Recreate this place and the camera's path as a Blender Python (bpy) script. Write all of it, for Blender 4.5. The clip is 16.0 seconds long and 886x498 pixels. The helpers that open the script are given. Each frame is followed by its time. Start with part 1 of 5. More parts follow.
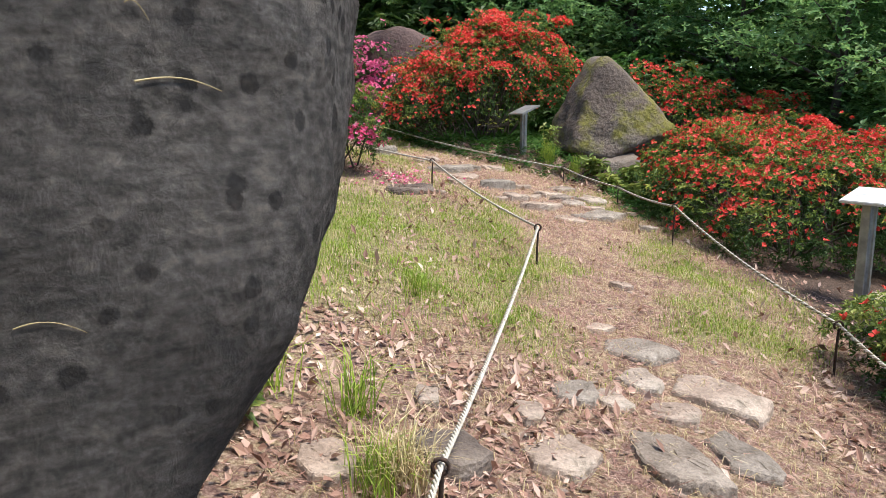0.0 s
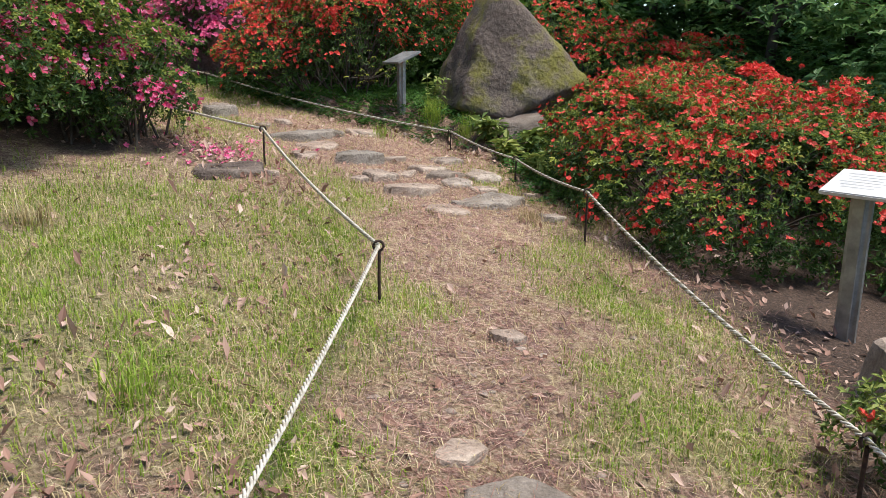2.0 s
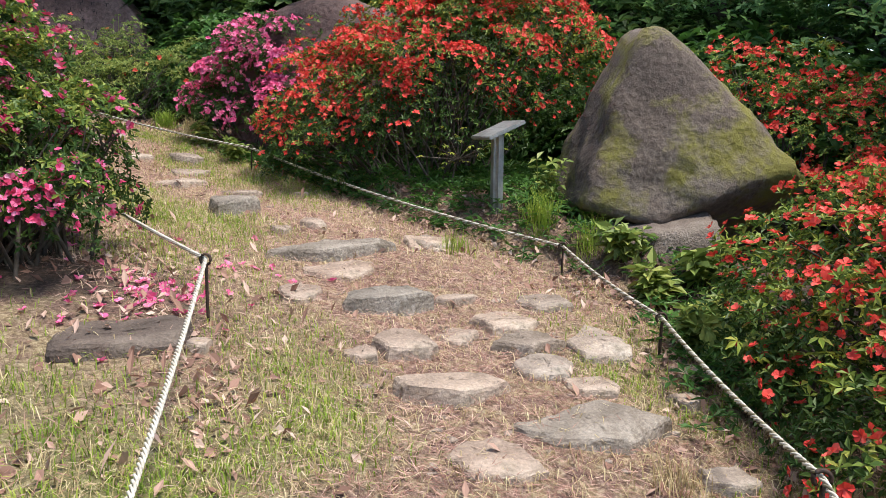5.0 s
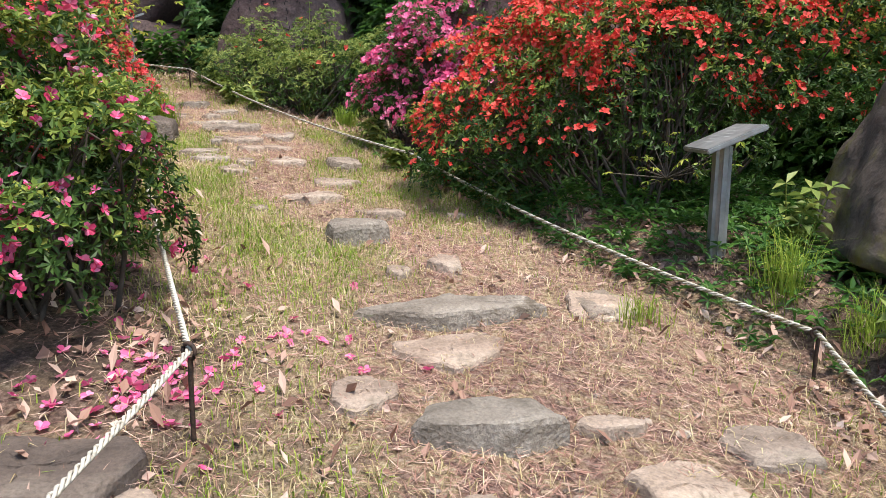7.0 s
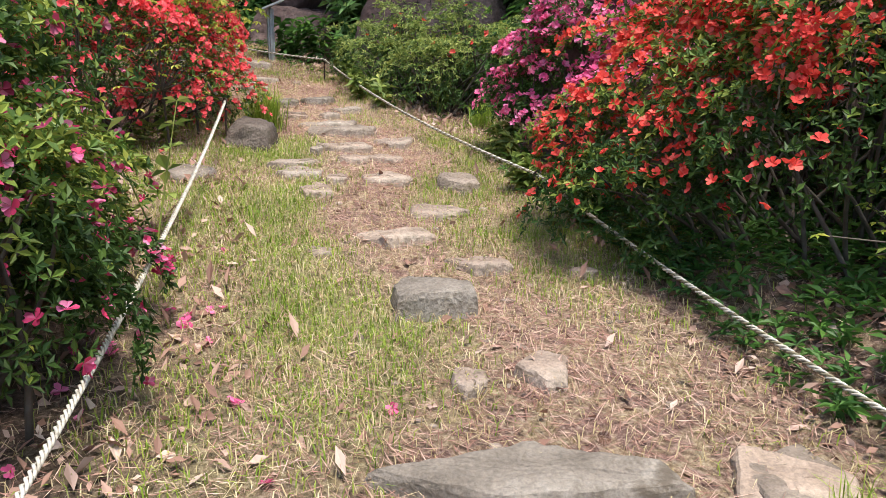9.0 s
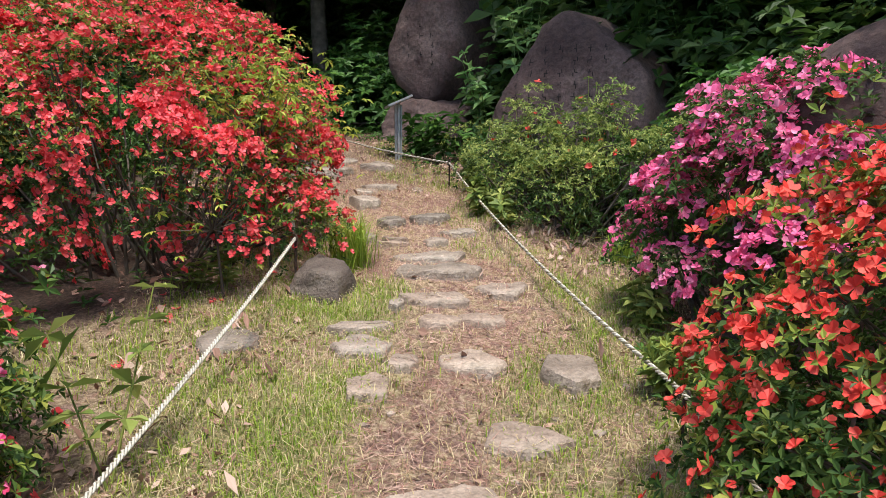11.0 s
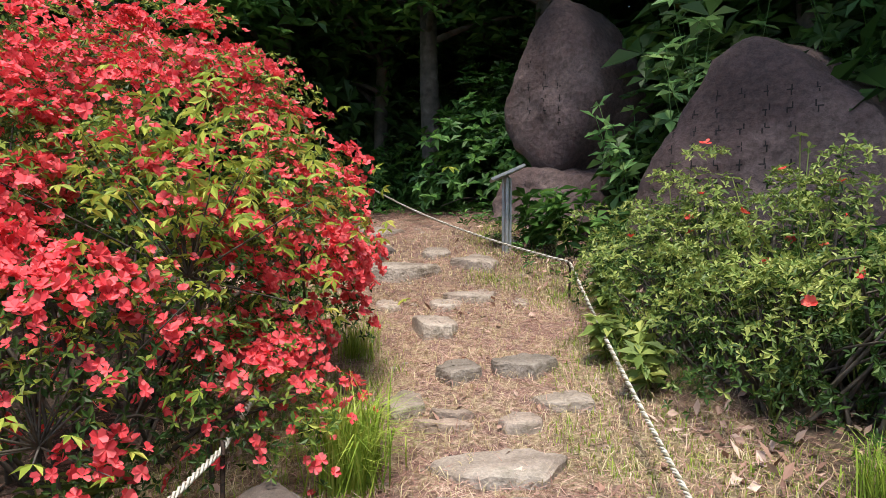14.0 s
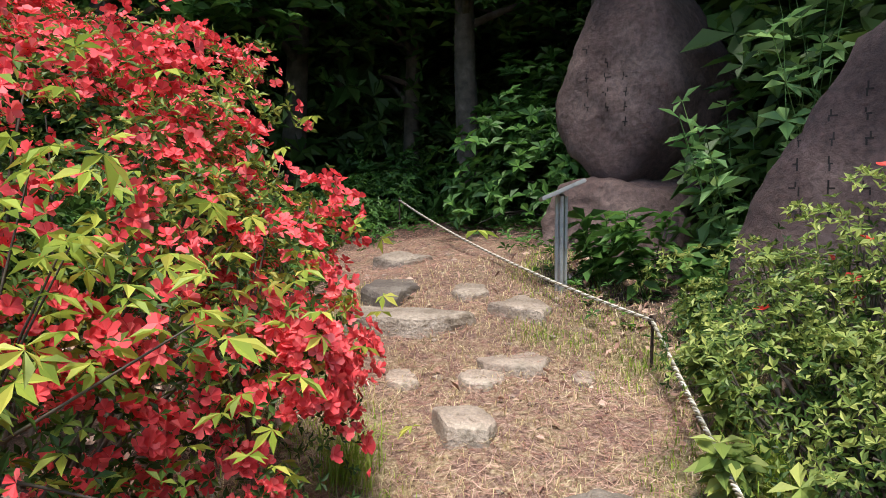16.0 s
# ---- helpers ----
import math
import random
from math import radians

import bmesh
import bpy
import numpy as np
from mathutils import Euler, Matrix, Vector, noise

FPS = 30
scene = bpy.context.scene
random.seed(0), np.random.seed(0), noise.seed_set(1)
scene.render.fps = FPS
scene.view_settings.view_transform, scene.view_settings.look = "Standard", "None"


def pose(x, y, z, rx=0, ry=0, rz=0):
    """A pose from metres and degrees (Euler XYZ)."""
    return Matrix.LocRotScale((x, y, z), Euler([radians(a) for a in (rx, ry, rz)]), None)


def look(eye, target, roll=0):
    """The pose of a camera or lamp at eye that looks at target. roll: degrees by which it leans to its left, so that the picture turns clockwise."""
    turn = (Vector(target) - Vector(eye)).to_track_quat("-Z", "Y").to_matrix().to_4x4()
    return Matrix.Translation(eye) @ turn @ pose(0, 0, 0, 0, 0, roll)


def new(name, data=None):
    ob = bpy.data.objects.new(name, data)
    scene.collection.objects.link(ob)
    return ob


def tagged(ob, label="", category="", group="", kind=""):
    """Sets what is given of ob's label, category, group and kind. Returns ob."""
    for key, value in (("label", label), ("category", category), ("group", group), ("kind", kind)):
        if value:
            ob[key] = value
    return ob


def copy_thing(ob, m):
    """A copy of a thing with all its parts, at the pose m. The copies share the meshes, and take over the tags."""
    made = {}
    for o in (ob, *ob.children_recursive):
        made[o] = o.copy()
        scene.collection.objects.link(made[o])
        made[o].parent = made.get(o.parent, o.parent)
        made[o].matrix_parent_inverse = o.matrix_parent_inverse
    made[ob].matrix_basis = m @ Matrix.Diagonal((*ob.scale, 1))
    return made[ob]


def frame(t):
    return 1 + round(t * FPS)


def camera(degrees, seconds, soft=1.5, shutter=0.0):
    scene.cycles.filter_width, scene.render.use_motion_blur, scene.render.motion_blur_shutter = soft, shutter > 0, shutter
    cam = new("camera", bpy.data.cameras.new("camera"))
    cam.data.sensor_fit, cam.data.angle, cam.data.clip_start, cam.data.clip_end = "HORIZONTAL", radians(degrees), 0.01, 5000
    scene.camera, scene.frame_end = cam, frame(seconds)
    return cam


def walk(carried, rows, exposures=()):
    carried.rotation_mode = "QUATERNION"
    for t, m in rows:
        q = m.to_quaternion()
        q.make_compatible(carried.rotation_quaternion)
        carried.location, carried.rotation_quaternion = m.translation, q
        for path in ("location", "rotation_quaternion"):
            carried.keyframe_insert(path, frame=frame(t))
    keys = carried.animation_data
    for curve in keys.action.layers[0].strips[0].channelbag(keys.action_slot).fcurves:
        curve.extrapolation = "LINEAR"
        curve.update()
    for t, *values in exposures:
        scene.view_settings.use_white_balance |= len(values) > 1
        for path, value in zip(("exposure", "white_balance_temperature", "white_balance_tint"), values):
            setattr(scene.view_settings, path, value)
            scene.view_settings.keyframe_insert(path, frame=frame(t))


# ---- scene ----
cam = camera(61.8, 16.0, soft=0.8)
METRES, EYE, TILT, LEAN, TURN = 15.36, 1.6, 5.5, 8.0, 0.0
ROWS = [
    (0.0, 0.0, 0.0, 0.0, 2.24, -15.38, -8.17),
    (0.5, 0.0125, 0.0324, -0.0038, -0.84, -16.23, -8.42),
    (1.0, 0.0214, 0.0745, -0.0064, -2.37, -17.39, -8.39),
    (1.5, 0.0368, 0.1149, -0.0069, -3.52, -18.22, -8.44),
    (2.0, 0.0424, 0.1533, -0.005, -4.27, -18.38, -8.5),
    (2.5, 0.0521, 0.1908, -0.0044, -4.53, -17.35, -8.58),
    (3.0, 0.0657, 0.2255, -0.0029, -4.31, -16.1, -8.6),
    (3.5, 0.0754, 0.2637, -0.0039, -3.81, -15.38, -8.58),
    (4.0, 0.0863, 0.2996, -0.0038, -1.94, -14.96, -8.37),
    (4.5, 0.089, 0.3319, -0.0067, 3.05, -15.21, -7.9),
    (5.0, 0.088, 0.365, -0.0081, 8.76, -15.81, -7.33),
    (7.5, 0.0932, 0.5111, -0.0132, 31.21, -19.21, -4.37),
    (8.0, 0.0858, 0.5341, -0.0136, 34.16, -19.77, -3.99),
    (8.5, 0.0772, 0.5608, -0.0129, 37.57, -20.41, -3.37),
    (9.0, 0.0626, 0.5844, -0.0136, 41.6, -20.99, -2.65),
    (9.5, 0.0495, 0.607, -0.0088, 45.65, -21.19, -1.9),
    (10.0, 0.0404, 0.6316, -0.0036, 48.84, -19.9, -1.41),
    (12.5, -0.053, 0.7413, 0.0008, 61.79, -11.76, 0.75),
    (13.0, -0.066, 0.7588, 0.0001, 63.88, -11.37, 1.17),
    (13.5, -0.0952, 0.7756, -0.0068, 65.63, -11.32, 1.47),
    (14.0, -0.1235, 0.7966, -0.009, 66.56, -11.53, 1.63),
    (14.5, -0.1464, 0.8092, -0.0016, 67.68, -11.75, 1.91),
    (15.0, -0.1696, 0.8137, -0.0028, 68.87, -11.86, 2.11),
    (15.5, -0.1925, 0.8287, -0.0036, 69.44, -11.93, 2.24),
    (16.0, -0.2162, 0.8399, -0.0066, 69.73, -12.11, 2.26),
]
walk(cam, [(t, pose(0, 0, EYE, TILT, LEAN, TURN) @ pose(METRES * x, METRES * y, METRES * z, 90 + pitch, roll, yaw)) for t, x, y, z, yaw, pitch, roll in ROWS],
     [(0.0, 1.08), (1.0, 0.78), (2.5, 0.84), (5.0, 1.02), (8.5, 1.15), (10.0, 0.98), (12.5, 1.02), (16.0, 1.2)])

# ---------- world and sun ----------
SUN_EL, SUN_AZ = 70.0, 112.0
world = bpy.data.worlds.new("sky")
scene.world = world
world.use_nodes = True
wn = world.node_tree.nodes
sky = wn.new("ShaderNodeTexSky")
sky.sky_type, sky.sun_disc = "NISHITA", False
sky.sun_elevation, sky.sun_rotation = radians(SUN_EL), radians(SUN_AZ)
world.node_tree.links.new(sky.outputs[0], wn["Background"].inputs["Color"])
wn["Background"].inputs["Strength"].default_value = 0.15
sun = new("sun", bpy.data.lights.new("sun", "SUN"))
sun.data.energy, sun.data.angle, sun.data.color = 3.3, radians(13), (1.0, 0.945, 0.85)
sa, se = radians(SUN_AZ), radians(SUN_EL)
sun.matrix_world = look((30 * math.sin(sa) * math.cos(se), 30 * math.cos(sa) * math.cos(se), 30 * math.sin(se)), (0, 0, 0))


# ---------- materials ----------
def mat(name, rough=0.8):
    m = bpy.data.materials.new(name)
    m.use_nodes = True
    m.node_tree.nodes["Principled BSDF"].inputs["Roughness"].default_value = rough
    return m, m.node_tree.nodes, m.node_tree.links, m.node_tree.nodes["Principled BSDF"]


def ramp(nodes, stops):
    r = nodes.new("ShaderNodeValToRGB")
    e = r.color_ramp.elements
    while len(e) < len(stops):
        e.new(0.5)
    for k, (p, c) in zip(e, stops):
        k.position, k.color = p, (*c, 1)
    return r


def noise_tex(nodes, links, scale, detail=6, kind="Object", rough=0.6):
    co = nodes.new("ShaderNodeTexCoord")
    n = nodes.new("ShaderNodeTexNoise")
    n.inputs["Scale"].default_value, n.inputs["Detail"].default_value = scale, detail
    n.inputs["Roughness"].default_value = rough
    links.new(co.outputs[kind], n.inputs["Vector"])
    return n


def mix(nodes, links, fac, a, b, how="MIX"):
    m = nodes.new("ShaderNodeMix")
    m.data_type, m.blend_type = "RGBA", how
    for sock, v in ((m.inputs["Factor"], fac), (m.inputs["A"], a), (m.inputs["B"], b)):
        if isinstance(v, (int, float)):
            sock.default_value = v
        elif isinstance(v, tuple):
            sock.default_value = (*v, 1)
        else:
            links.new(v, sock)
    return m.outputs["Result"]


def add_bump(nodes, links, bsdf, height, strength, dist=0.02):
    b = nodes.new("ShaderNodeBump")
    b.inputs["Strength"].default_value, b.inputs["Distance"].default_value = strength, dist
    links.new(height, b.inputs["Height"])
    links.new(b.outputs["Normal"], bsdf.inputs["Normal"])


def leaf_mat(name, stops, through_light=0.35, rough=0.5):
    """Leaves and petals: each island has its own shade, and some light comes through."""
    m, n, l, b = mat(name, rough)
    g = n.new("ShaderNodeNewGeometry")
    r = ramp(n, stops)
    nz = noise_tex(n, l, 1.7, 2, "Object")
    ad = n.new("ShaderNodeMath")
    ad.operation = "MULTIPLY_ADD"
    ad.inputs[1].default_value = 0.65
    l.new(g.outputs["Random Per Island"], ad.inputs[0])
    s = n.new("ShaderNodeMath")
    s.operation = "MULTIPLY_ADD"
    s.inputs[1].default_value, s.inputs[2].default_value = 0.7, -0.18
    l.new(nz.outputs["Fac"], s.inputs[0])
    l.new(s.outputs[0], ad.inputs[2])
    l.new(ad.outputs[0], r.inputs["Fac"])
    l.new(r.outputs["Color"], b.inputs["Base Color"])
    b.inputs["Specular IOR Level"].default_value = 0.3
    t = n.new("ShaderNodeBsdfTranslucent")
    l.new(r.outputs["Color"], t.inputs["Color"])
    ms = n.new("ShaderNodeMixShader")
    ms.inputs["Fac"].default_value = through_light
    l.new(b.outputs[0], ms.inputs[1])
    l.new(t.outputs[0], ms.inputs[2])
    l.new(ms.outputs[0], n["Material Output"].inputs["Surface"])
    return m


def rock_mat(name, dark, mid, light, lichen=None, lichen_at=0.62, scale=3.0, bump=0.5, pits=0.0, vary=False, speck=1.0):
    m, n, l, b = mat(name, 0.9)
    big = noise_tex(n, l, scale * 0.5, 5)
    fine = noise_tex(n, l, scale * 14, 8, rough=0.75)
    pit = n.new("ShaderNodeTexVoronoi")
    pit.inputs["Scale"].default_value = scale * 9
    l.new(big.inputs["Vector"].links[0].from_socket, pit.inputs["Vector"])
    a = ramp(n, [(0.3, dark), (0.5, mid), (0.72, light)])
    l.new(big.outputs["Fac"], a.inputs["Fac"])
    f = ramp(n, [(0.3, (1 - 0.55 * speck,) * 3), (0.5, (0.97, 0.96, 0.95)), (0.7, (1 + 0.45 * speck, 1 + 0.43 * speck, 1 + 0.4 * speck))])
    l.new(fine.outputs["Fac"], f.inputs["Fac"])
    col = mix(n, l, 1.0, a.outputs["Color"], f.outputs["Color"], "MULTIPLY")
    if lichen:
        ln = noise_tex(n, l, scale * 0.9, 8, rough=0.7)
        lr = ramp(n, [(lichen_at, (0, 0, 0)), (lichen_at + 0.12, (1, 1, 1))])
        l.new(ln.outputs["Fac"], lr.inputs["Fac"])
        col = mix(n, l, lr.outputs["Color"], col, lichen)
    if pits:
        dots = n.new("ShaderNodeTexVoronoi")
        dots.inputs["Scale"].default_value = pits
        warp = mix(n, l, 0.025, big.inputs["Vector"].links[0].from_socket, fine.outputs["Color"])
        l.new(warp, dots.inputs["Vector"])
        dr = ramp(n, [(0.24, (0, 0, 0)), (0.34, (1, 1, 1))])
        l.new(dots.outputs["Distance"], dr.inputs["Fac"])
        few = ramp(n, [(0.52, (1, 1, 1)), (0.56, (0, 0, 0))])
        l.new(dots.outputs["Color"], few.inputs["Fac"])
        spot = mix(n, l, 1.0, dr.outputs["Color"], few.outputs["Color"], "LIGHTEN")
        hole = ramp(n, [(0.0, (0.16, 0.14, 0.13)), (1.0, (1, 1, 1))])
        l.new(spot, hole.inputs["Fac"])
        col = mix(n, l, 0.95, col, hole.outputs["Color"], "MULTIPLY")
        mp = n.new("ShaderNodeMapping")
        mp.inputs["Scale"].default_value = (3, 3, 7)
        mp.inputs["Rotation"].default_value = (0.1, 0.15, 0)
        l.new(big.inputs["Vector"].links[0].from_socket, mp.inputs["Vector"])
        grain = n.new("ShaderNodeTexNoise")
        grain.inputs["Scale"].default_value, grain.inputs["Detail"].default_value = 8.0, 8
        l.new(mp.outputs[0], grain.inputs["Vector"])
        gr = ramp(n, [(0.34, (0.4, 0.39, 0.38)), (0.5, (1, 1, 1)), (0.64, (1.7, 1.68, 1.66))])
        l.new(grain.outputs["Fac"], gr.inputs["Fac"])
        col = mix(n, l, 0.8, col, gr.outputs["Color"], "MULTIPLY")
    if vary:
        oi = n.new("ShaderNodeObjectInfo")
        tint = ramp(n, [(0.0, (0.78, 0.74, 0.7)), (0.35, (1.0, 0.9, 0.82)), (0.65, (0.92, 0.91, 0.88)), (1.0, (1.2, 1.1, 1.0))])
        l.new(oi.outputs["Random"], tint.inputs["Fac"])
        col = mix(n, l, 1.0, col, tint.outputs["Color"], "MULTIPLY")
    l.new(col, b.inputs["Base Color"])
    h = mix(n, l, 0.35, fine.outputs["Fac"], pit.outputs["Distance"])
    add_bump(n, l, b, h, bump, 0.05)
    return m


M_BOULDER = rock_mat("boulder_stone", (0.1, 0.086, 0.078), (0.19, 0.167, 0.151), (0.35, 0.32, 0.295), (0.06, 0.052, 0.047), 0.58, 2.6, 1.8, 17.0)
M_TRI = rock_mat("mossy_stone", (0.07, 0.052, 0.043), (0.13, 0.1, 0.082), (0.22, 0.19, 0.16), (0.17, 0.155, 0.03), 0.48, 1.7, 0.9)
M_DARK = rock_mat("dark_stone", (0.045, 0.027, 0.025), (0.1, 0.062, 0.056), (0.2, 0.14, 0.125), None, 0.6, 1.6, 0.6)
M_STEP = rock_mat("step_stone", (0.16, 0.125, 0.1), (0.34, 0.285, 0.245), (0.52, 0.475, 0.42), (0.15, 0.13, 0.1), 0.56, 4.5, 0.5, vary=True, speck=0.75)
M_STEPGREY = rock_mat("grey_step_stone", (0.12, 0.1, 0.082), (0.27, 0.24, 0.21), (0.47, 0.44, 0.4), (0.14, 0.115, 0.09), 0.55, 4.5, 0.6, vary=True, speck=0.75)
M_STEPDARK = rock_mat("dark_step_stone", (0.06, 0.05, 0.045), (0.12, 0.1, 0.09), (0.22, 0.2, 0.18), None, 0.6, 5.0, 0.6, vary=True, speck=0.75)

L_AZALEA = leaf_mat("azalea_leaf", [(0.0, (0.035, 0.075, 0.015)), (0.4, (0.1, 0.17, 0.03)), (0.7, (0.25, 0.31, 0.055)), (1.0, (0.44, 0.41, 0.09))])
# dark leaf; also the shade-coloured copy for under-leaves and wood's-edge shrubs
L_DARKLEAF = leaf_mat("dark_and_shaded_leaf", [(0.0, (0.02, 0.045, 0.012)), (0.5, (0.045, 0.095, 0.02)), (1.0, (0.12, 0.19, 0.04))])
L_BRIGHT = leaf_mat("bright_leaf", [(0.0, (0.05, 0.095, 0.025)), (0.45, (0.19, 0.26, 0.06)), (1.0, (0.46, 0.48, 0.14))])
L_FOREST = leaf_mat("forest_leaf", [(0.0, (0.03, 0.075, 0.02)), (0.5, (0.07, 0.16, 0.035)), (1.0, (0.16, 0.29, 0.06))], 0.45)
L_FRESH = leaf_mat("fresh_forest_leaf", [(0.0, (0.06, 0.14, 0.05)), (0.5, (0.15, 0.29, 0.1)), (1.0, (0.32, 0.48, 0.17))], 0.5)
L_MAPLE = leaf_mat("maple_leaf", [(0.0, (0.16, 0.25, 0.04)), (0.5, (0.36, 0.44, 0.07)), (1.0, (0.64, 0.58, 0.13))], 0.45)
L_COVER = leaf_mat("cover_leaf", [(0.0, (0.025, 0.07, 0.015)), (0.5, (0.06, 0.15, 0.03)), (1.0, (0.14, 0.27, 0.05))])
F_RED = leaf_mat("red_petal", [(0.0, (0.55, 0.035, 0.025)), (0.5, (0.76, 0.07, 0.055)), (1.0, (0.88, 0.2, 0.15))], 0.3, 0.6)
F_CORAL = leaf_mat("coral_petal", [(0.0, (0.55, 0.035, 0.045)), (0.5, (0.82, 0.085, 0.1)), (1.0, (0.92, 0.24, 0.25))], 0.3, 0.6)
F_PINK = leaf_mat("pink_petal", [(0.0, (0.6, 0.05, 0.19)), (0.5, (0.82, 0.15, 0.34)), (1.0, (0.9, 0.38, 0.55))], 0.3, 0.6)
F_CRIMSON = leaf_mat("crimson_petal", [(0.0, (0.3, 0.02, 0.05)), (0.5, (0.5, 0.05, 0.12)), (1.0, (0.65, 0.3, 0.42))], 0.3, 0.6)
F_MIXED = leaf_mat("mixed_petal", [(0.0, (0.45, 0.025, 0.07)), (0.5, (0.62, 0.06, 0.18)), (0.8, (0.72, 0.24, 0.42)), (1.0, (0.75, 0.55, 0.74))], 0.3, 0.6)
L_DEAD = leaf_mat("dead_leaf", [(0.0, (0.1, 0.05, 0.036)), (0.45, (0.33, 0.19, 0.14)), (0.75, (0.52, 0.37, 0.3)), (1.0, (0.72, 0.6, 0.5))], 0.15, 0.7)
L_NEEDLE = leaf_mat("pine_needle", [(0.0, (0.12, 0.05, 0.038)), (0.5, (0.36, 0.195, 0.15)), (1.0, (0.74, 0.55, 0.43))], 0.05, 0.7)
# redder needles, with the far end's shade put into a darker colour
L_SHADEDNEEDLE = leaf_mat("shaded_red_pine_needle", [(0.0, (0.08, 0.03, 0.022)), (0.5, (0.24, 0.115, 0.085)), (1.0, (0.52, 0.33, 0.25))], 0.05, 0.7)
L_STRAW = leaf_mat("dry_grass", [(0.0, (0.27, 0.19, 0.09)), (0.5, (0.5, 0.4, 0.21)), (1.0, (0.76, 0.67, 0.44))], 0.25, 0.7)
L_GRASS = leaf_mat("green_grass", [(0.0, (0.12, 0.2, 0.03)), (0.5, (0.26, 0.38, 0.045)), (1.0, (0.5, 0.52, 0.12))], 0.35, 0.6)

M_BARK, n_, l_, b_ = mat("bark", 0.95)
nz_ = noise_tex(n_, l_, 6, 8)
r_ = ramp(n_, [(0.3, (0.035, 0.028, 0.022)), (0.6, (0.1, 0.082, 0.065)), (0.8, (0.17, 0.15, 0.125))])
l_.new(nz_.outputs["Fac"], r_.inputs["Fac"])
l_.new(r_.outputs["Color"], b_.inputs["Base Color"])
add_bump(n_, l_, b_, nz_.outputs["Fac"], 0.8, 0.03)

M_RUST, n_, l_, b_ = mat("rusted_steel", 0.75)
nz_ = noise_tex(n_, l_, 60, 5)
r_ = ramp(n_, [(0.35, (0.02, 0.016, 0.014)), (0.65, (0.085, 0.05, 0.035))])
l_.new(nz_.outputs["Fac"], r_.inputs["Fac"])
l_.new(r_.outputs["Color"], b_.inputs["Base Color"])
b_.inputs["Metallic"].default_value = 0.4

M_ROPE, n_, l_, b_ = mat("rope_fibre", 0.9)
nz_ = noise_tex(n_, l_, 45, 5)
r_ = ramp(n_, [(0.3, (0.26, 0.23, 0.18)), (0.6, (0.56, 0.53, 0.46))])
l_.new(nz_.outputs["Fac"], r_.inputs["Fac"])
l_.new(r_.outputs["Color"], b_.inputs["Base Color"])
M_ROPEDARK, n_, l_, b_ = mat("dark_rope_fibre", 0.9)
nz_ = noise_tex(n_, l_, 45, 5)
r_ = ramp(n_, [(0.3, (0.1, 0.09, 0.06)), (0.6, (0.22, 0.19, 0.12))])
l_.new(nz_.outputs["Fac"], r_.inputs["Fac"])
l_.new(r_.outputs["Color"], b_.inputs["Base Color"])

M_STEEL, n_, l_, b_ = mat("weathered_steel", 0.45)
nz_ = noise_tex(n_, l_, 9, 6)
r_ = ramp(n_, [(0.3, (0.2, 0.2, 0.195)), (0.6, (0.36, 0.36, 0.35)), (0.8, (0.45, 0.45, 0.43))])
l_.new(nz_.outputs["Fac"], r_.inputs["Fac"])
l_.new(r_.outputs["Color"], b_.inputs["Base Color"])
b_.inputs["Metallic"].default_value = 0.6
M_PLATE, n_, l_, b_ = mat("pale_plate", 0.4)
nz_ = noise_tex(n_, l_, 14, 6)
r_ = ramp(n_, [(0.35, (0.5, 0.49, 0.47)), (0.65, (0.68, 0.67, 0.65))])
l_.new(nz_.outputs["Fac"], r_.inputs["Fac"])
l_.new(r_.outputs["Color"], b_.inputs["Base Color"])
M_INK, n_, l_, b_ = mat("grey_print", 0.6)
b_.inputs["Base Color"].default_value = (0.4, 0.4, 0.39, 1)

# Ground: needle litter, straw and thin turf; "turf" marks where grass grows.
M_GROUND, n_, l_, b_ = mat("garden_soil", 0.95)
at_ = n_.new("ShaderNodeAttribute")
at_.attribute_name = "turf"
n1 = noise_tex(n_, l_, 2.2, 6)
n2 = noise_tex(n_, l_, 38, 8, rough=0.8)
n3 = noise_tex(n_, l_, 9, 5)
soil = ramp(n_, [(0.36, (0.065, 0.033, 0.026)), (0.5, (0.225, 0.128, 0.1)), (0.64, (0.47, 0.33, 0.265))])
l_.new(n2.outputs["Fac"], soil.inputs["Fac"])
straw = ramp(n_, [(0.36, (0.12, 0.075, 0.04)), (0.5, (0.36, 0.26, 0.155)), (0.64, (0.64, 0.52, 0.35))])
l_.new(n2.outputs["Fac"], straw.inputs["Fac"])
turf = ramp(n_, [(0.34, (0.09, 0.1, 0.03)), (0.5, (0.22, 0.24, 0.07)), (0.66, (0.42, 0.4, 0.17))])
l_.new(n2.outputs["Fac"], turf.inputs["Fac"])
pk = ramp(n_, [(0.42, (0, 0, 0)), (0.6, (1, 1, 1))])
l_.new(n3.outputs["Fac"], pk.inputs["Fac"])
c_ = mix(n_, l_, pk.outputs["Color"], soil.outputs["Color"], straw.outputs["Color"])
c_ = mix(n_, l_, at_.outputs["Fac"], c_, turf.outputs["Color"])
aw_ = n_.new("ShaderNodeAttribute")
aw_.attribute_name = "humus_shade"
# leaf mould, its colour darkened further to carry shade under bushes and wood
hum = ramp(n_, [(0.35, (0.022, 0.014, 0.01)), (0.52, (0.08, 0.05, 0.035)), (0.68, (0.21, 0.13, 0.095))])
l_.new(n2.outputs["Fac"], hum.inputs["Fac"])
c_ = mix(n_, l_, aw_.outputs["Fac"], c_, hum.outputs["Color"])
l_.new(c_, b_.inputs["Base Color"])
add_bump(n_, l_, b_, n2.outputs["Fac"], 1.0, 0.03)


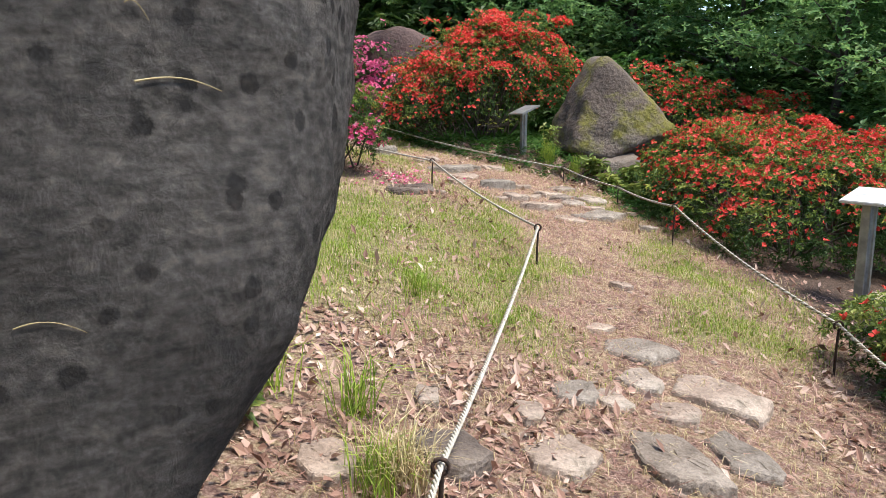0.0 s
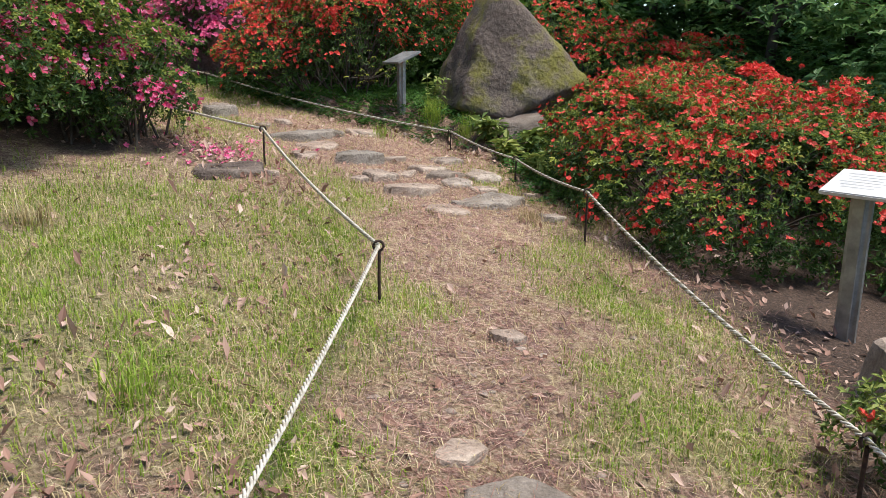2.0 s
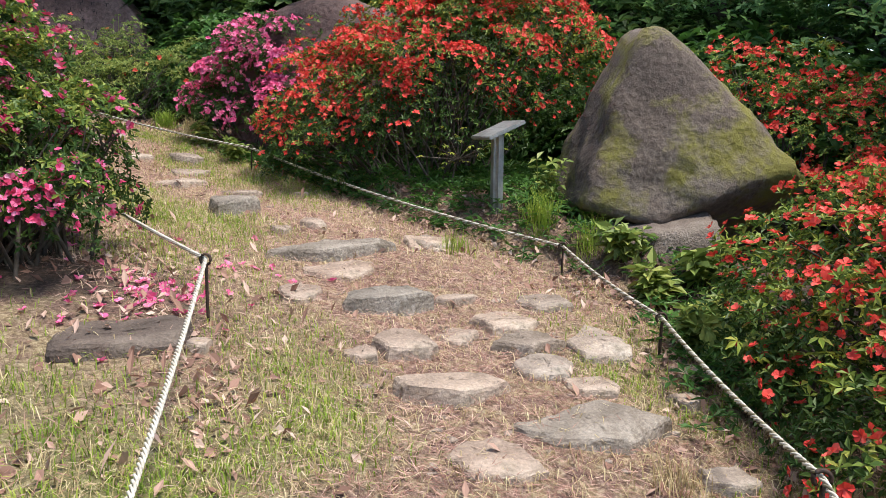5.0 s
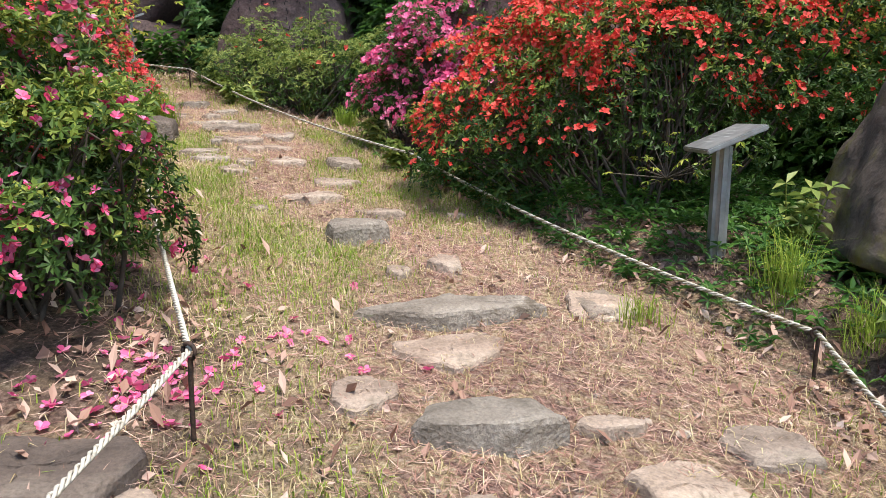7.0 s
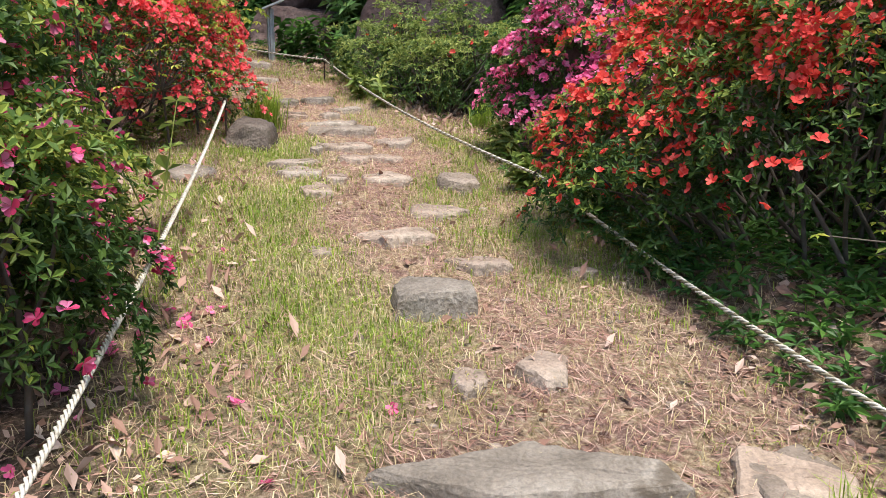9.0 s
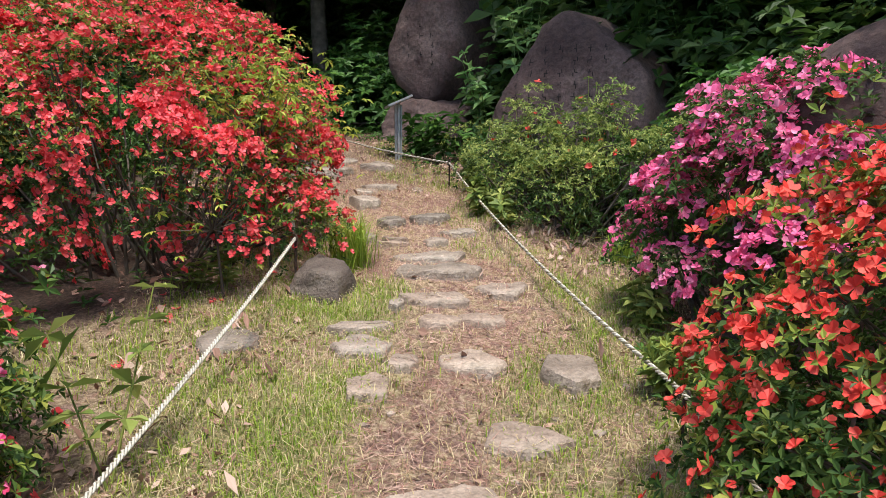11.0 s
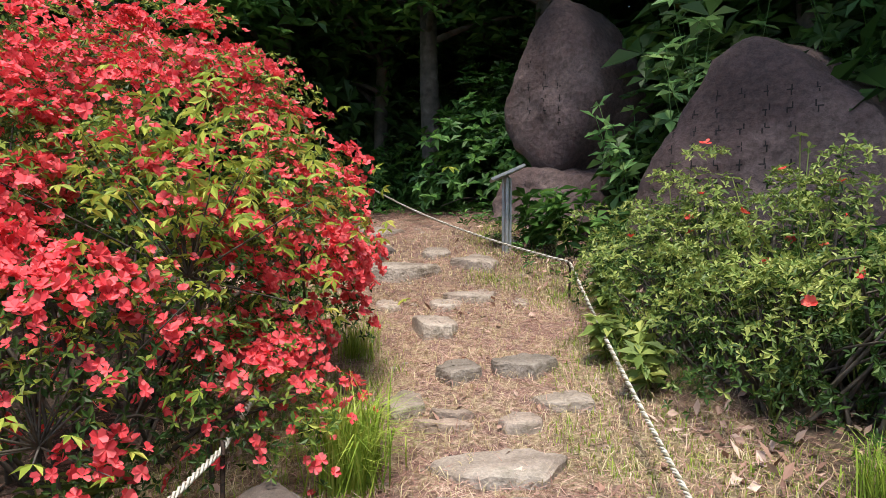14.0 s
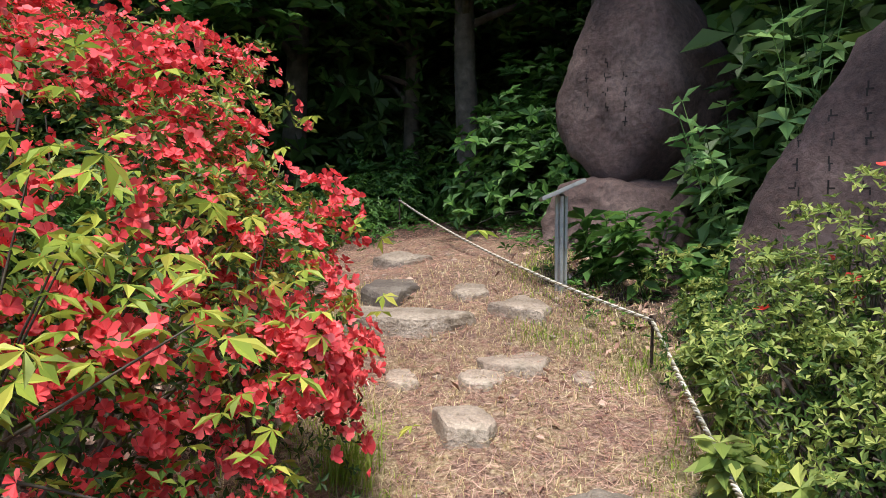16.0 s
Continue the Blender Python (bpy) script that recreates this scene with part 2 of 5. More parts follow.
# ---------- terrain ----------
def smooth(v, a, b):
    k = np.clip((np.asarray(v, float) - a) / (b - a), 0, 1)
    return k * k * (3 - 2 * k)


def height(x, y):
    """Ground level: a garden slope that rises to the north-west and levels out far off."""
    x, y = np.asarray(x, float), np.asarray(y, float)
    u = 26 * np.tanh((x + 2) / 26) - 2
    v = 26 * np.tanh((y - 9) / 26) + 9
    z = -0.125 - 0.1405 * u + 0.0972 * v
    z = z + 0.3 * np.exp(-(((x - 1.3) / 1.8) ** 2)) * smooth(y + 0.62 * x, 12.1, 12.65) * smooth(y, 16.5, 13.5)
    z = z + 0.22 * np.exp(-(((x + 9.3) / 2.2) ** 2 + ((y - 16.0) / 1.6) ** 2))
    z = z + 0.022 * np.sin(2.1 * x + 0.7) * np.sin(1.7 * y + 1.1) + 0.012 * np.sin(4.7 * x - 1.3 * y) + 0.009 * np.sin(5.3 * y + 2.9 * x)
    return z


PATH = [(0.3, -3), (0.6, 0), (0.85, 2.5), (1.1, 4.5), (1.35, 6.5), (1.35, 8.3), (0.95, 9.8), (0, 10.7), (-1.2, 11.7), (-2.6, 12.6), (-4.0, 13.35), (-5.3, 13.95), (-7, 14.5), (-9.5, 15.0), (-14, 15.5)]


def path_dist(x, y):
    d = np.full(np.shape(x), 1e9)
    for (ax, ay), (bx, by) in zip(PATH, PATH[1:]):
        k = np.clip(((x - ax) * (bx - ax) + (y - ay) * (by - ay)) / ((bx - ax) ** 2 + (by - ay) ** 2), 0, 1)
        d = np.minimum(d, np.hypot(x - ax - k * (bx - ax), y - ay - k * (by - ay)))
    return d


def patch(x, y, s=1.0):
    """Slow random patches between 0 and 1."""
    return 0.5 + 0.25 * (np.sin(1.9 * x * s + 1.3 * np.sin(1.1 * y * s)) + np.sin(2.3 * y * s + 1.7 * np.sin(1.4 * x * s + 0.5)))


def turf_amount(x, y):
    """How much grass: the lawn left of the lower path, and both verges."""
    x, y = np.asarray(x, float), np.asarray(y, float)
    x, y = x + 0.22 * np.sin(2.7 * y + 0.4) + 0.1 * np.sin(7.3 * y + 2 * x), y + 0.2 * np.sin(2.3 * x) + 0.1 * np.sin(6.9 * x + y)
    d = path_dist(x, y)
    lawn = smooth(x, 1.0, 0.3) * smooth(x, -3.2, -2.2) * smooth(y, 3.9, 5.2) * smooth(y, 9.2, 6.8)
    verge = smooth(d, 0.45, 0.8) * smooth(d, 1.7, 1.0) * smooth(y, 4.2, 5.6) * (1 - 0.85 * smooth(x, -0.6, 0.2) * smooth(y, 9.6, 10.2))
    upper = smooth(d, 0.1, 0.5) * smooth(y, 10.2, 11.2) * smooth(x, -4.0, -2.2) * smooth(d, 1.9, 1.2) * smooth(x, -0.3, -1.0)
    right = smooth(x, 1.5, 1.9) * smooth(y, 4.4, 5.0) * smooth(y, 7.6, 6.6) * smooth(x, 3.0, 2.4)
    return np.clip(lawn + 0.45 * verge + 0.7 * upper + 0.7 * right + 0.5 * smooth(x, -5.0, -4.3) * smooth(x, -1.6, -2.4) * smooth(y, 10.5, 11.0) * (y + 0.62 * x < 10.4), 0, 1) * (0.25 + 0.75 * patch(x, y, 2.2))


def humus_shade_amount(x, y):
    """Dark leaf mould of the planted beds and the wood; the wood's shade is painted in too."""
    d = path_dist(x, y)
    lawn = smooth(x, 1.2, 0.4) * smooth(x, -3.4, -2.6) * smooth(y, 0.5, 1.5) * smooth(y, 9.4, 8.6)
    d = d * (1 + 0.9 * smooth(x, -6.5, -8.0)) + 2 * smooth(x, -10.2, -11.0) + 0.15 * np.sin(3.1 * x + 1.7 * y) + 0.1 * np.sin(6.3 * y - 4.1 * x)
    bank = smooth(x, -5.0, -4.3) * smooth(x, -0.6, -1.6) * smooth(y, 10.5, 11.0)
    # the 0.6 term paints the wood's shade over the far end of the path
    return np.maximum(smooth(d, 1.0, 1.9), 0.6 * smooth(x, -6.0, -8.3) * (0.6 + 0.4 * patch(x, y, 2.9))) * (1 - lawn) * (1 - 0.9 * bank * smooth(d, 3.0, 2.4) * (y + 0.62 * x < 11.6))


def mesh_object(name, verts, faces, material, smooth_faces=False):
    me = bpy.data.meshes.new(name)
    verts = np.asarray(verts, np.float32)
    faces = np.asarray(faces, np.int32)
    k = faces.shape[1]
    me.vertices.add(len(verts))
    me.vertices.foreach_set("co", verts.ravel())
    me.loops.add(faces.size)
    me.loops.foreach_set("vertex_index", faces.ravel())
    me.polygons.add(len(faces))
    me.polygons.foreach_set("loop_start", np.arange(0, faces.size, k, dtype=np.int32))
    me.polygons.foreach_set("use_smooth", np.full(len(faces), smooth_faces))
    me.materials.append(material)
    me.update(calc_edges=True)
    return new(name, me)


def axis(lo, hi, step, far, n):
    out = np.geomspace(step, far, n)
    near = np.arange(lo, hi, step)
    return np.concatenate([lo - np.cumsum(np.geomspace(step, far, n))[::-1], near, near[-1] + np.cumsum(out)])


gx, gy = axis(-12, 6, 0.11, 45, 34), axis(-1.5, 18, 0.11, 45, 34)
GX, GY = np.meshgrid(gx, gy)
idx = np.arange(GX.size).reshape(GX.shape)
quads = np.stack([idx[:-1, :-1], idx[:-1, 1:], idx[1:, 1:], idx[1:, :-1]], -1).reshape(-1, 4)
ground = mesh_object("ground", np.stack([GX, GY, height(GX, GY)], -1).reshape(-1, 3), quads, M_GROUND, True)
ta = ground.data.attributes.new("turf", "FLOAT", "POINT")
ta.data.foreach_set("value", turf_amount(GX, GY).ravel().astype(np.float32))
ha = ground.data.attributes.new("humus_shade", "FLOAT", "POINT")
ha.data.foreach_set("value", humus_shade_amount(GX, GY).ravel().astype(np.float32))
tagged(ground, "sloping garden ground of needle litter, straw and thin grass", "ground", kind="structure")

rng = np.random.default_rng(7)


def H(x, y):
    return float(height(x, y))


# ---------- builders ----------
def rock_mesh(name, planes, seed, material, detail=4, rough=0.05, soft=9.0, lumps=2.2):
    """A boulder cut by planes (nx, ny, nz, distance) from a ball, with rounded edges and lumps."""
    bm = bmesh.new()
    bmesh.ops.create_icosphere(bm, subdivisions=detail, radius=1)
    off = Vector((seed * 3.1, seed * 1.7, seed * 0.9))
    ns = [(Vector(p[:3]).normalized(), p[3]) for p in planes]
    size = sum(p[1] for p in ns) / len(ns)
    for v in bm.verts:
        d = v.co.normalized()
        s = 0.0
        for nn, dist in ns:
            c = d.dot(nn)
            if c > 0:
                s += (c / dist) ** soft
        r = s ** (-1 / soft)
        p = d * r
        q = p / size
        r += size * rough * (noise.fractal(q * lumps + off, 0.9, 2.1, 5))
        r += size * rough * 0.35 * noise.noise(q * lumps * 5 + off)
        v.co = d * r
    me = bpy.data.meshes.new(name)
    bm.to_mesh(me)
    bm.free()
    me.polygons.foreach_set("use_smooth", np.full(len(me.polygons), True))
    me.materials.append(material)
    return me


def slab_mesh(name, w, d, h, sink, material, r):
    """A split fieldstone: an angular outline with broken sides and a flaking, uneven top."""
    n = r.choice((5, 6, 6, 7, 8))
    a0 = r.uniform(0, 6.28)
    corners = []
    for i in range(n):
        a = a0 + (i + r.uniform(-0.36, 0.36)) * 6.283 / n
        c, q = math.cos(a), math.sin(a)
        k = r.uniform(0.82, 1.16) / (abs(c) ** 2.6 + abs(q) ** 2.6) ** (1 / 2.6)
        corners.append((w * 0.5 * c * k, d * 0.5 * q * k))
    around = 56
    P = np.array(corners + corners[:1])
    t = np.linspace(0, n, around, endpoint=False)
    rim = np.stack([np.interp(t, range(n + 1), P[:, 0]), np.interp(t, range(n + 1), P[:, 1])], 1)
    off = Vector((r.uniform(0, 90), r.uniform(0, 90), r.uniform(0, 90)))
    size = min(w, d)
    sides = []
    for scale, z in ((1.08, -sink), (1.05, -0.3 * sink), (1.03, 0.3 * h), (1.0, 0.7 * h), (0.95, 0.93 * h), (0.84, h), (0.68, h), (0.5, h), (0.32, h), (0.14, h)):
        ring = []
        for x, y in rim * scale:
            p = Vector((x, y, z * 1.5)) / size
            out = 1 + 0.05 * noise.noise(p * 3.1 + off) + 0.035 * noise.noise(p * 9 + off)
            zz = z
            if scale <= 1.0:
                flake = noise.noise(Vector((x * 5, y * 9, 0)) + off)
                zz += 0.008 * round(flake * 2.0) + 0.014 * noise.noise(Vector((x * 4, y * 4, 3)) + off) + 0.005 * noise.noise(Vector((x * 22, y * 22, 5)) + off)
            ring.append((x * out, y * out, zz))
        sides.append(ring)
    V = np.array([q for ring in sides for q in ring] + [(0, 0, h)])
    i, k = np.arange(len(sides) - 1)[:, None] * around, np.arange(around)[None]
    nx = (k + 1) % around
    A = np.stack([i + k, i + nx, i + around + nx], -1).reshape(-1, 3)
    B = np.stack([i + k, i + around + nx, i + around + k], -1).reshape(-1, 3)
    last = (len(sides) - 1) * around
    C = np.array([(last + m, last + (m + 1) % around, len(V) - 1) for m in range(around)])
    me = bpy.data.meshes.new(name)
    me.from_pydata(V.tolist(), [], np.concatenate([A, B, C]).tolist())
    me.materials.append(material)
    return me


def stone(x, y, w, d, h, rot, kind=0, name="stepping_stone", sink=0.14):
    r = random.Random(int(x * 1000) * 31 + int(y * 1000))
    m = (M_STEP, M_STEPGREY, M_STEPDARK)[kind]
    ob = new(name, slab_mesh(name, w * 1.04, d * 0.96, h * 0.7 + 0.006, sink, m, r))
    ob.matrix_world = pose(x, y, H(x, y), 3 + r.uniform(-3, 3), 4.5 + r.uniform(-3, 3), 0) @ pose(0, 0, 0, 0, 0, rot)
    words = ("pale weathered flat stone set in the needle-strewn path", "grey weathered flat stone set in the needle-strewn path", "dark rough fieldstone lying on the litter beside the path")
    tagged(ob, words[kind], "stone", "stones of the path")
    return ob


def boulder(name, x, y, z, planes, material, label, seed, rot=0, detail=5, rough=0.06, soft=8.0, lumps=2.2):
    ob = new(name, rock_mesh(name, planes, seed, material, detail, rough, soft, lumps))
    ob.matrix_world = pose(x, y, z, 0, 0, rot)
    return tagged(ob, label, "boulder")


def frames_for(nrm, r):
    """Two axes square to each normal, turned at random."""
    a = r.normal(size=nrm.shape)
    u = np.cross(nrm, a)
    u /= np.linalg.norm(u, axis=1, keepdims=True) + 1e-9
    return u, np.cross(nrm, u)


def leaf_quads(base, along, side, length, width, droop=0.15, broad=0.52):
    """Pointed leaves of two folded triangles: base, two shoulders, tip."""
    nrm = np.cross(along, side)
    L, W = np.asarray(length).reshape(-1, 1), np.asarray(width).reshape(-1, 1)
    mid = base + along * L * broad
    v = np.stack([base, mid + side * W * 0.5 + nrm * W * 0.18, base + along * L - nrm * L * droop, mid - side * W * 0.5 + nrm * W * 0.18], 1)
    n = len(base)
    f = np.arange(n)[:, None] * 4
    return v.reshape(-1, 3), np.concatenate([f + [[0, 1, 2]], f + [[0, 2, 3]]], 0)


def lobe_points(lobes, n, r, inner=0.78, low=-0.55):
    """Points scattered over a union of rounded lobes, with their outward normals."""
    lobes = np.asarray(lobes, float)
    area = (lobes[:, 3] * lobes[:, 4] + lobes[:, 3] * lobes[:, 5] + lobes[:, 4] * lobes[:, 5])
    got, nor = [], []
    total = 0
    while total < n:
        k = r.choice(len(lobes), size=n * 2, p=area / area.sum())
        d = r.normal(size=(n * 2, 3))
        d /= np.linalg.norm(d, axis=1, keepdims=True)
        d = d[d[:, 2] > low]
        k = k[: len(d)]
        bump = 1 + 0.13 * np.sin(d[:, 0] * 9 + k * 1.3) * np.sin(d[:, 1] * 8 + k) + 0.09 * np.sin(d[:, 2] * 13 + d[:, 0] * 7) + 0.06 * np.sin(d[:, 1] * 21 + d[:, 2] * 17)
        depth = 1 - (1 - inner) * r.random(len(d)) ** 1.6 + 0.3 * r.random(len(d)) ** 6
        c, rad = lobes[k, :3], lobes[k, 3:6]
        p = c + d * rad * (bump * depth)[:, None]
        keep = np.ones(len(p), bool)
        for L in lobes:
            inside = (((p - L[:3]) / L[3:6]) ** 2).sum(1) < (inner * 0.92) ** 2
            keep &= ~inside
        keep &= p[:, 2] > height(p[:, 0], p[:, 1]) + 0.06
        nn = d / rad
        nn /= np.linalg.norm(nn, axis=1, keepdims=True)
        got.append(p[keep])
        nor.append(nn[keep])
        total += keep.sum()
    return np.concatenate(got)[:n], np.concatenate(nor)[:n]


def whorls(p, nrm, r, per, length, width, spread=1.0):
    """Tufts of leaves that fan out round the shoot at each point."""
    n = len(p)
    nrm = nrm + r.normal(size=nrm.shape) * 0.45 + [0, 0, 0.35]
    nrm /= np.linalg.norm(nrm, axis=1, keepdims=True)
    u, v = frames_for(nrm, r)
    vs, fs, o = [], [], 0
    for i in range(per):
        a = 6.283 * (i / per) + r.random(n) * 0.8
        rad = u * np.cos(a)[:, None] + v * np.sin(a)[:, None]
        lift = r.uniform(0.15, 0.9, n)[:, None] / spread
        al = rad + nrm * lift
        al /= np.linalg.norm(al, axis=1, keepdims=True)
        sd = np.cross(nrm, rad)
        L = length * r.uniform(0.65, 1.25, n)
        vv, ff = leaf_quads(p, al, sd, L, L * width / length)
        vs.append(vv)
        fs.append(ff + o)
        o += len(vv)
    return np.concatenate(vs), np.concatenate(fs)


def blossoms(p, nrm, r, radius):
    """Trusses of open five-petalled flowers; a petal is two folded triangles."""
    n = len(p)
    nrm = nrm + r.normal(size=nrm.shape) * 0.55 + [0, 0, 0.2]
    nrm /= np.linalg.norm(nrm, axis=1, keepdims=True)
    u, v = frames_for(nrm, r)
    R = radius * r.uniform(0.75, 1.25, n)
    a0 = r.uniform(0, 6.283, n)
    parts = []
    for i in range(5):
        a = a0 + 1.2566 * i + r.normal(size=n) * 0.12
        rad = u * np.cos(a)[:, None] + v * np.sin(a)[:, None]
        al = rad + nrm * r.uniform(0.15, 0.95, n)[:, None]
        al /= np.linalg.norm(al, axis=1, keepdims=True)
        sd = np.cross(nrm, rad)
        L, W = (R * r.uniform(0.95, 1.25, n))[:, None], (R * r.uniform(0.75, 1.0, n))[:, None]
        b = p - nrm * 0.3 * R[:, None]
        curl = nrm * R[:, None] * r.uniform(-0.05, 0.3, n)[:, None]
        lip = b + al * L - curl
        V = np.stack([b, b + al * L * 0.62 + sd * W * 0.5 + curl * 0.6, lip + sd * W * 0.3, lip - sd * W * 0.26 + curl * 0.3, b + al * L * 0.58 - sd * W * 0.5 + curl * 0.6], 1)
        f0 = np.array([[0, 1, 2], [0, 2, 3], [0, 3, 4]])
        parts.append((V.reshape(-1, 3), (np.arange(n)[:, None, None] * 5 + f0).reshape(-1, 3)))
    return join(parts)


def tube(points, radii, sides=6):
    """Rings along a line: vertices and quads."""
    P = np.asarray(points, float)
    T = np.gradient(P, axis=0)
    T /= np.linalg.norm(T, axis=1, keepdims=True) + 1e-9
    ref = np.where(np.abs(T[:, 2:3]) > 0.9, [[1.0, 0, 0]], [[0, 0, 1.0]])
    U = np.cross(T, ref)
    U /= np.linalg.norm(U, axis=1, keepdims=True)
    W = np.cross(T, U)
    a = np.linspace(0, 2 * np.pi, sides, endpoint=False)
    R = np.broadcast_to(np.asarray(radii, float).reshape(-1, 1, 1), (len(P), 1, 1))
    V = P[:, None] + R * (U[:, None] * np.cos(a)[None, :, None] + W[:, None] * np.sin(a)[None, :, None])
    i = np.arange(len(P) - 1)[:, None] * sides
    j = np.arange(sides)[None]
    F = np.stack([i + j, i + (j + 1) % sides, i + sides + (j + 1) % sides, i + sides + j], -1).reshape(-1, 4)
    return V.reshape(-1, 3), F


def join(parts):
    vs, fs, o = [], [], 0
    for v, f in parts:
        vs.append(v)
        fs.append(f + o)
        o += len(v)
    return np.concatenate(vs), np.concatenate(fs)


def under(child, parent):
    child.parent = parent
    child.matrix_parent_inverse = parent.matrix_world.inverted()
    return child


def base_empty(name, x, y, z=None):
    e = new(name)
    e.matrix_world = Matrix.Translation((x, y, H(x, y) if z is None else z))
    return e


def stems(x, y, lobes, r, count, thick=0.014):
    parts = []
    for i in range(count):
        L = lobes[r.integers(len(lobes))]
        d = r.normal(size=3)
        d[2] = abs(d[2]) * 0.8
        d /= np.linalg.norm(d)
        tip = np.array(L[:3]) + d * np.array(L[3:6]) * 0.88
        bx, by = 0.5 * x + 0.5 * L[0] + r.normal() * 0.15, 0.5 * y + 0.5 * L[1] + r.normal() * 0.15
        b = np.array([bx, by, H(bx, by) - 0.03])
        k = np.linspace(0, 1, 6)[:, None]
        mid = (b + tip) / 2 + r.normal(size=3) * 0.12 + [0, 0, 0.1]
        pts = (1 - k) ** 2 * b + 2 * k * (1 - k) * mid + k ** 2 * tip
        parts.append(tube(pts, np.linspace(thick, thick * 0.3, 6), 5))
    return join(parts)


def pads(lobes, r, inner, low):
    """Flat-topped clumps of shoots, as azaleas grow them: centres, axes and radii."""
    area = sum(4.19 * (a * b + a * c + b * c) for _, _, _, a, b, c in lobes)
    count = int(area * 0.62 / 0.05)
    c, nn = lobe_points(lobes, count, r, max(inner, 0.8), low)
    c = c + nn * np.minimum(r.exponential(0.035, count), 0.14)[:, None]
    ax = 0.55 * nn + [0, 0, 0.6] + r.normal(size=nn.shape) * 0.15
    return c, ax / np.linalg.norm(ax, axis=1, keepdims=True), r.uniform(0.08, 0.21, count), nn


def on_pads(pad, n, r, weight):
    c, ax, rad, _ = pad
    w = weight * rad ** 2
    k = r.choice(len(c), size=n, p=w / w.sum())
    u, v = frames_for(ax[k], r)
    q = r.random(n)[:, None] ** 0.5
    p = c[k] + u * rad[k][:, None] * q + ax[k] * rad[k][:, None] * 0.45 * (1 - q * q) + r.normal(size=(n, 3)) * 0.012
    nn = ax[k] + u * q * 0.9
    keep = p[:, 2] > height(p[:, 0], p[:, 1]) + 0.05
    return p[keep], (nn / np.linalg.norm(nn, axis=1, keepdims=True))[keep]


def bush(name, label, lobes, leaf, flower, leaves, flowers, seed, leaf_len=0.045, flower_r=0.03, per=4, flower_low=-0.35, twigs=70, category="azalea bush", inner=0.72, leaf_w=0.42, high=0.6, leaf_low=-0.6):
    """An azalea: stems, clumps of whorled leaves and trusses of blossom over rounded lobes; lobes hold x, y, height over the ground, and three radii."""
    r = np.random.default_rng(seed)
    lobes = [(x, y, H(x, y) + z, a, b, c) for x, y, z, a, b, c in lobes]
    x, y = np.mean([l[0] for l in lobes]), np.mean([l[1] for l in lobes])
    e = tagged(base_empty(name, x, y), label, category)
    v, f = stems(x, y, lobes, r, twigs)
    under(tagged(mesh_object("branches", v, f, M_BARK, True), kind="stuff"), e)
    pad = pads(lobes, r, inner, leaf_low)
    # fresh: share of light leaf colour, by how far a pad faces up
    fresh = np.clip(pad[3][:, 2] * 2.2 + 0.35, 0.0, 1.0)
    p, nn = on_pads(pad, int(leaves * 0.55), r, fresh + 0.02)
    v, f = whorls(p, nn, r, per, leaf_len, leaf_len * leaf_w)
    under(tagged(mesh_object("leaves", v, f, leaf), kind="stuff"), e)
    # shade painted as colour: low pads and the inside get darker leaves
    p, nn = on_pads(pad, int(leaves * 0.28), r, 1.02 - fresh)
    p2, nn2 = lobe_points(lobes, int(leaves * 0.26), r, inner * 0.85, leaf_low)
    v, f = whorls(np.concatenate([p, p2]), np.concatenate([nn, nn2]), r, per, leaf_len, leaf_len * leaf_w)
    under(tagged(mesh_object("shaded_leaves", v, f, L_DARKLEAF), "dark green lower and inner leaves, shade put into their colour", kind="stuff"), e)
    if flowers:
        w = np.exp(r.normal(size=len(pad[0])) * 1.15 + high * pad[3][:, 2]) * (pad[3][:, 2] > flower_low)
        p, nn = on_pads(pad, flowers, r, w)
        v, f = blossoms(p + nn * 0.03, nn, r, flower_r)
        under(tagged(mesh_object("blossoms", v, f, flower), kind="stuff"), e)
    return e


from mathutils.bvhtree import BVHTree

M_CARVED, n_, l_, b_ = mat("carved_stone", 0.95)
b_.inputs["Base Color"].default_value = (0.018, 0.014, 0.013, 1)


# ---------- boulders ----------
GREAT = boulder("boulder", -1.42, 1.25, 1.5, [(1, 0.05, 0.1, 1.22), (0.64, -0.77, 0.12, 0.8), (0.3, 0.8, -0.7, 0.68), (0.85, 0.1, -0.5, 1.1), (0.3, 0.9, 0.3, 1.05), (0.6, 0, 0.8, 1.45), (-1, 0, 0, 1.5), (0, 1, 0.2, 1.05), (0, -1, 0.15, 1.0), (0, 0, 1, 1.6), (0, 0, -1, 1.75), (-0.7, -0.7, 0.2, 1.3)],
        M_BOULDER, "huge pitted grey granite boulder leaning over the path", 3, 0, 5, 0.035, 14.0, 3.5)
boulder("boulder", 2.42, 12.2, H(2.42, 12.2) + 0.44, [(-0.9, -0.3, 0.36, 0.75), (0.7, -0.1, 0.66, 0.84), (0.05, -1, 0.2, 0.55), (0.35, -0.9, 0.3, 0.64), (0, 1, 0.3, 0.65), (-0.25, -0.2, -1, 0.46), (0.5, -0.6, -0.8, 0.52), (1, 0, -0.25, 1.15), (-1, 0, -0.2, 1.03), (0, 0, 1, 1.28)],
        M_TRI, "peaked brown boulder with yellow-green moss on its face", 11, -4, 5, 0.045, 24.0, 2.4)
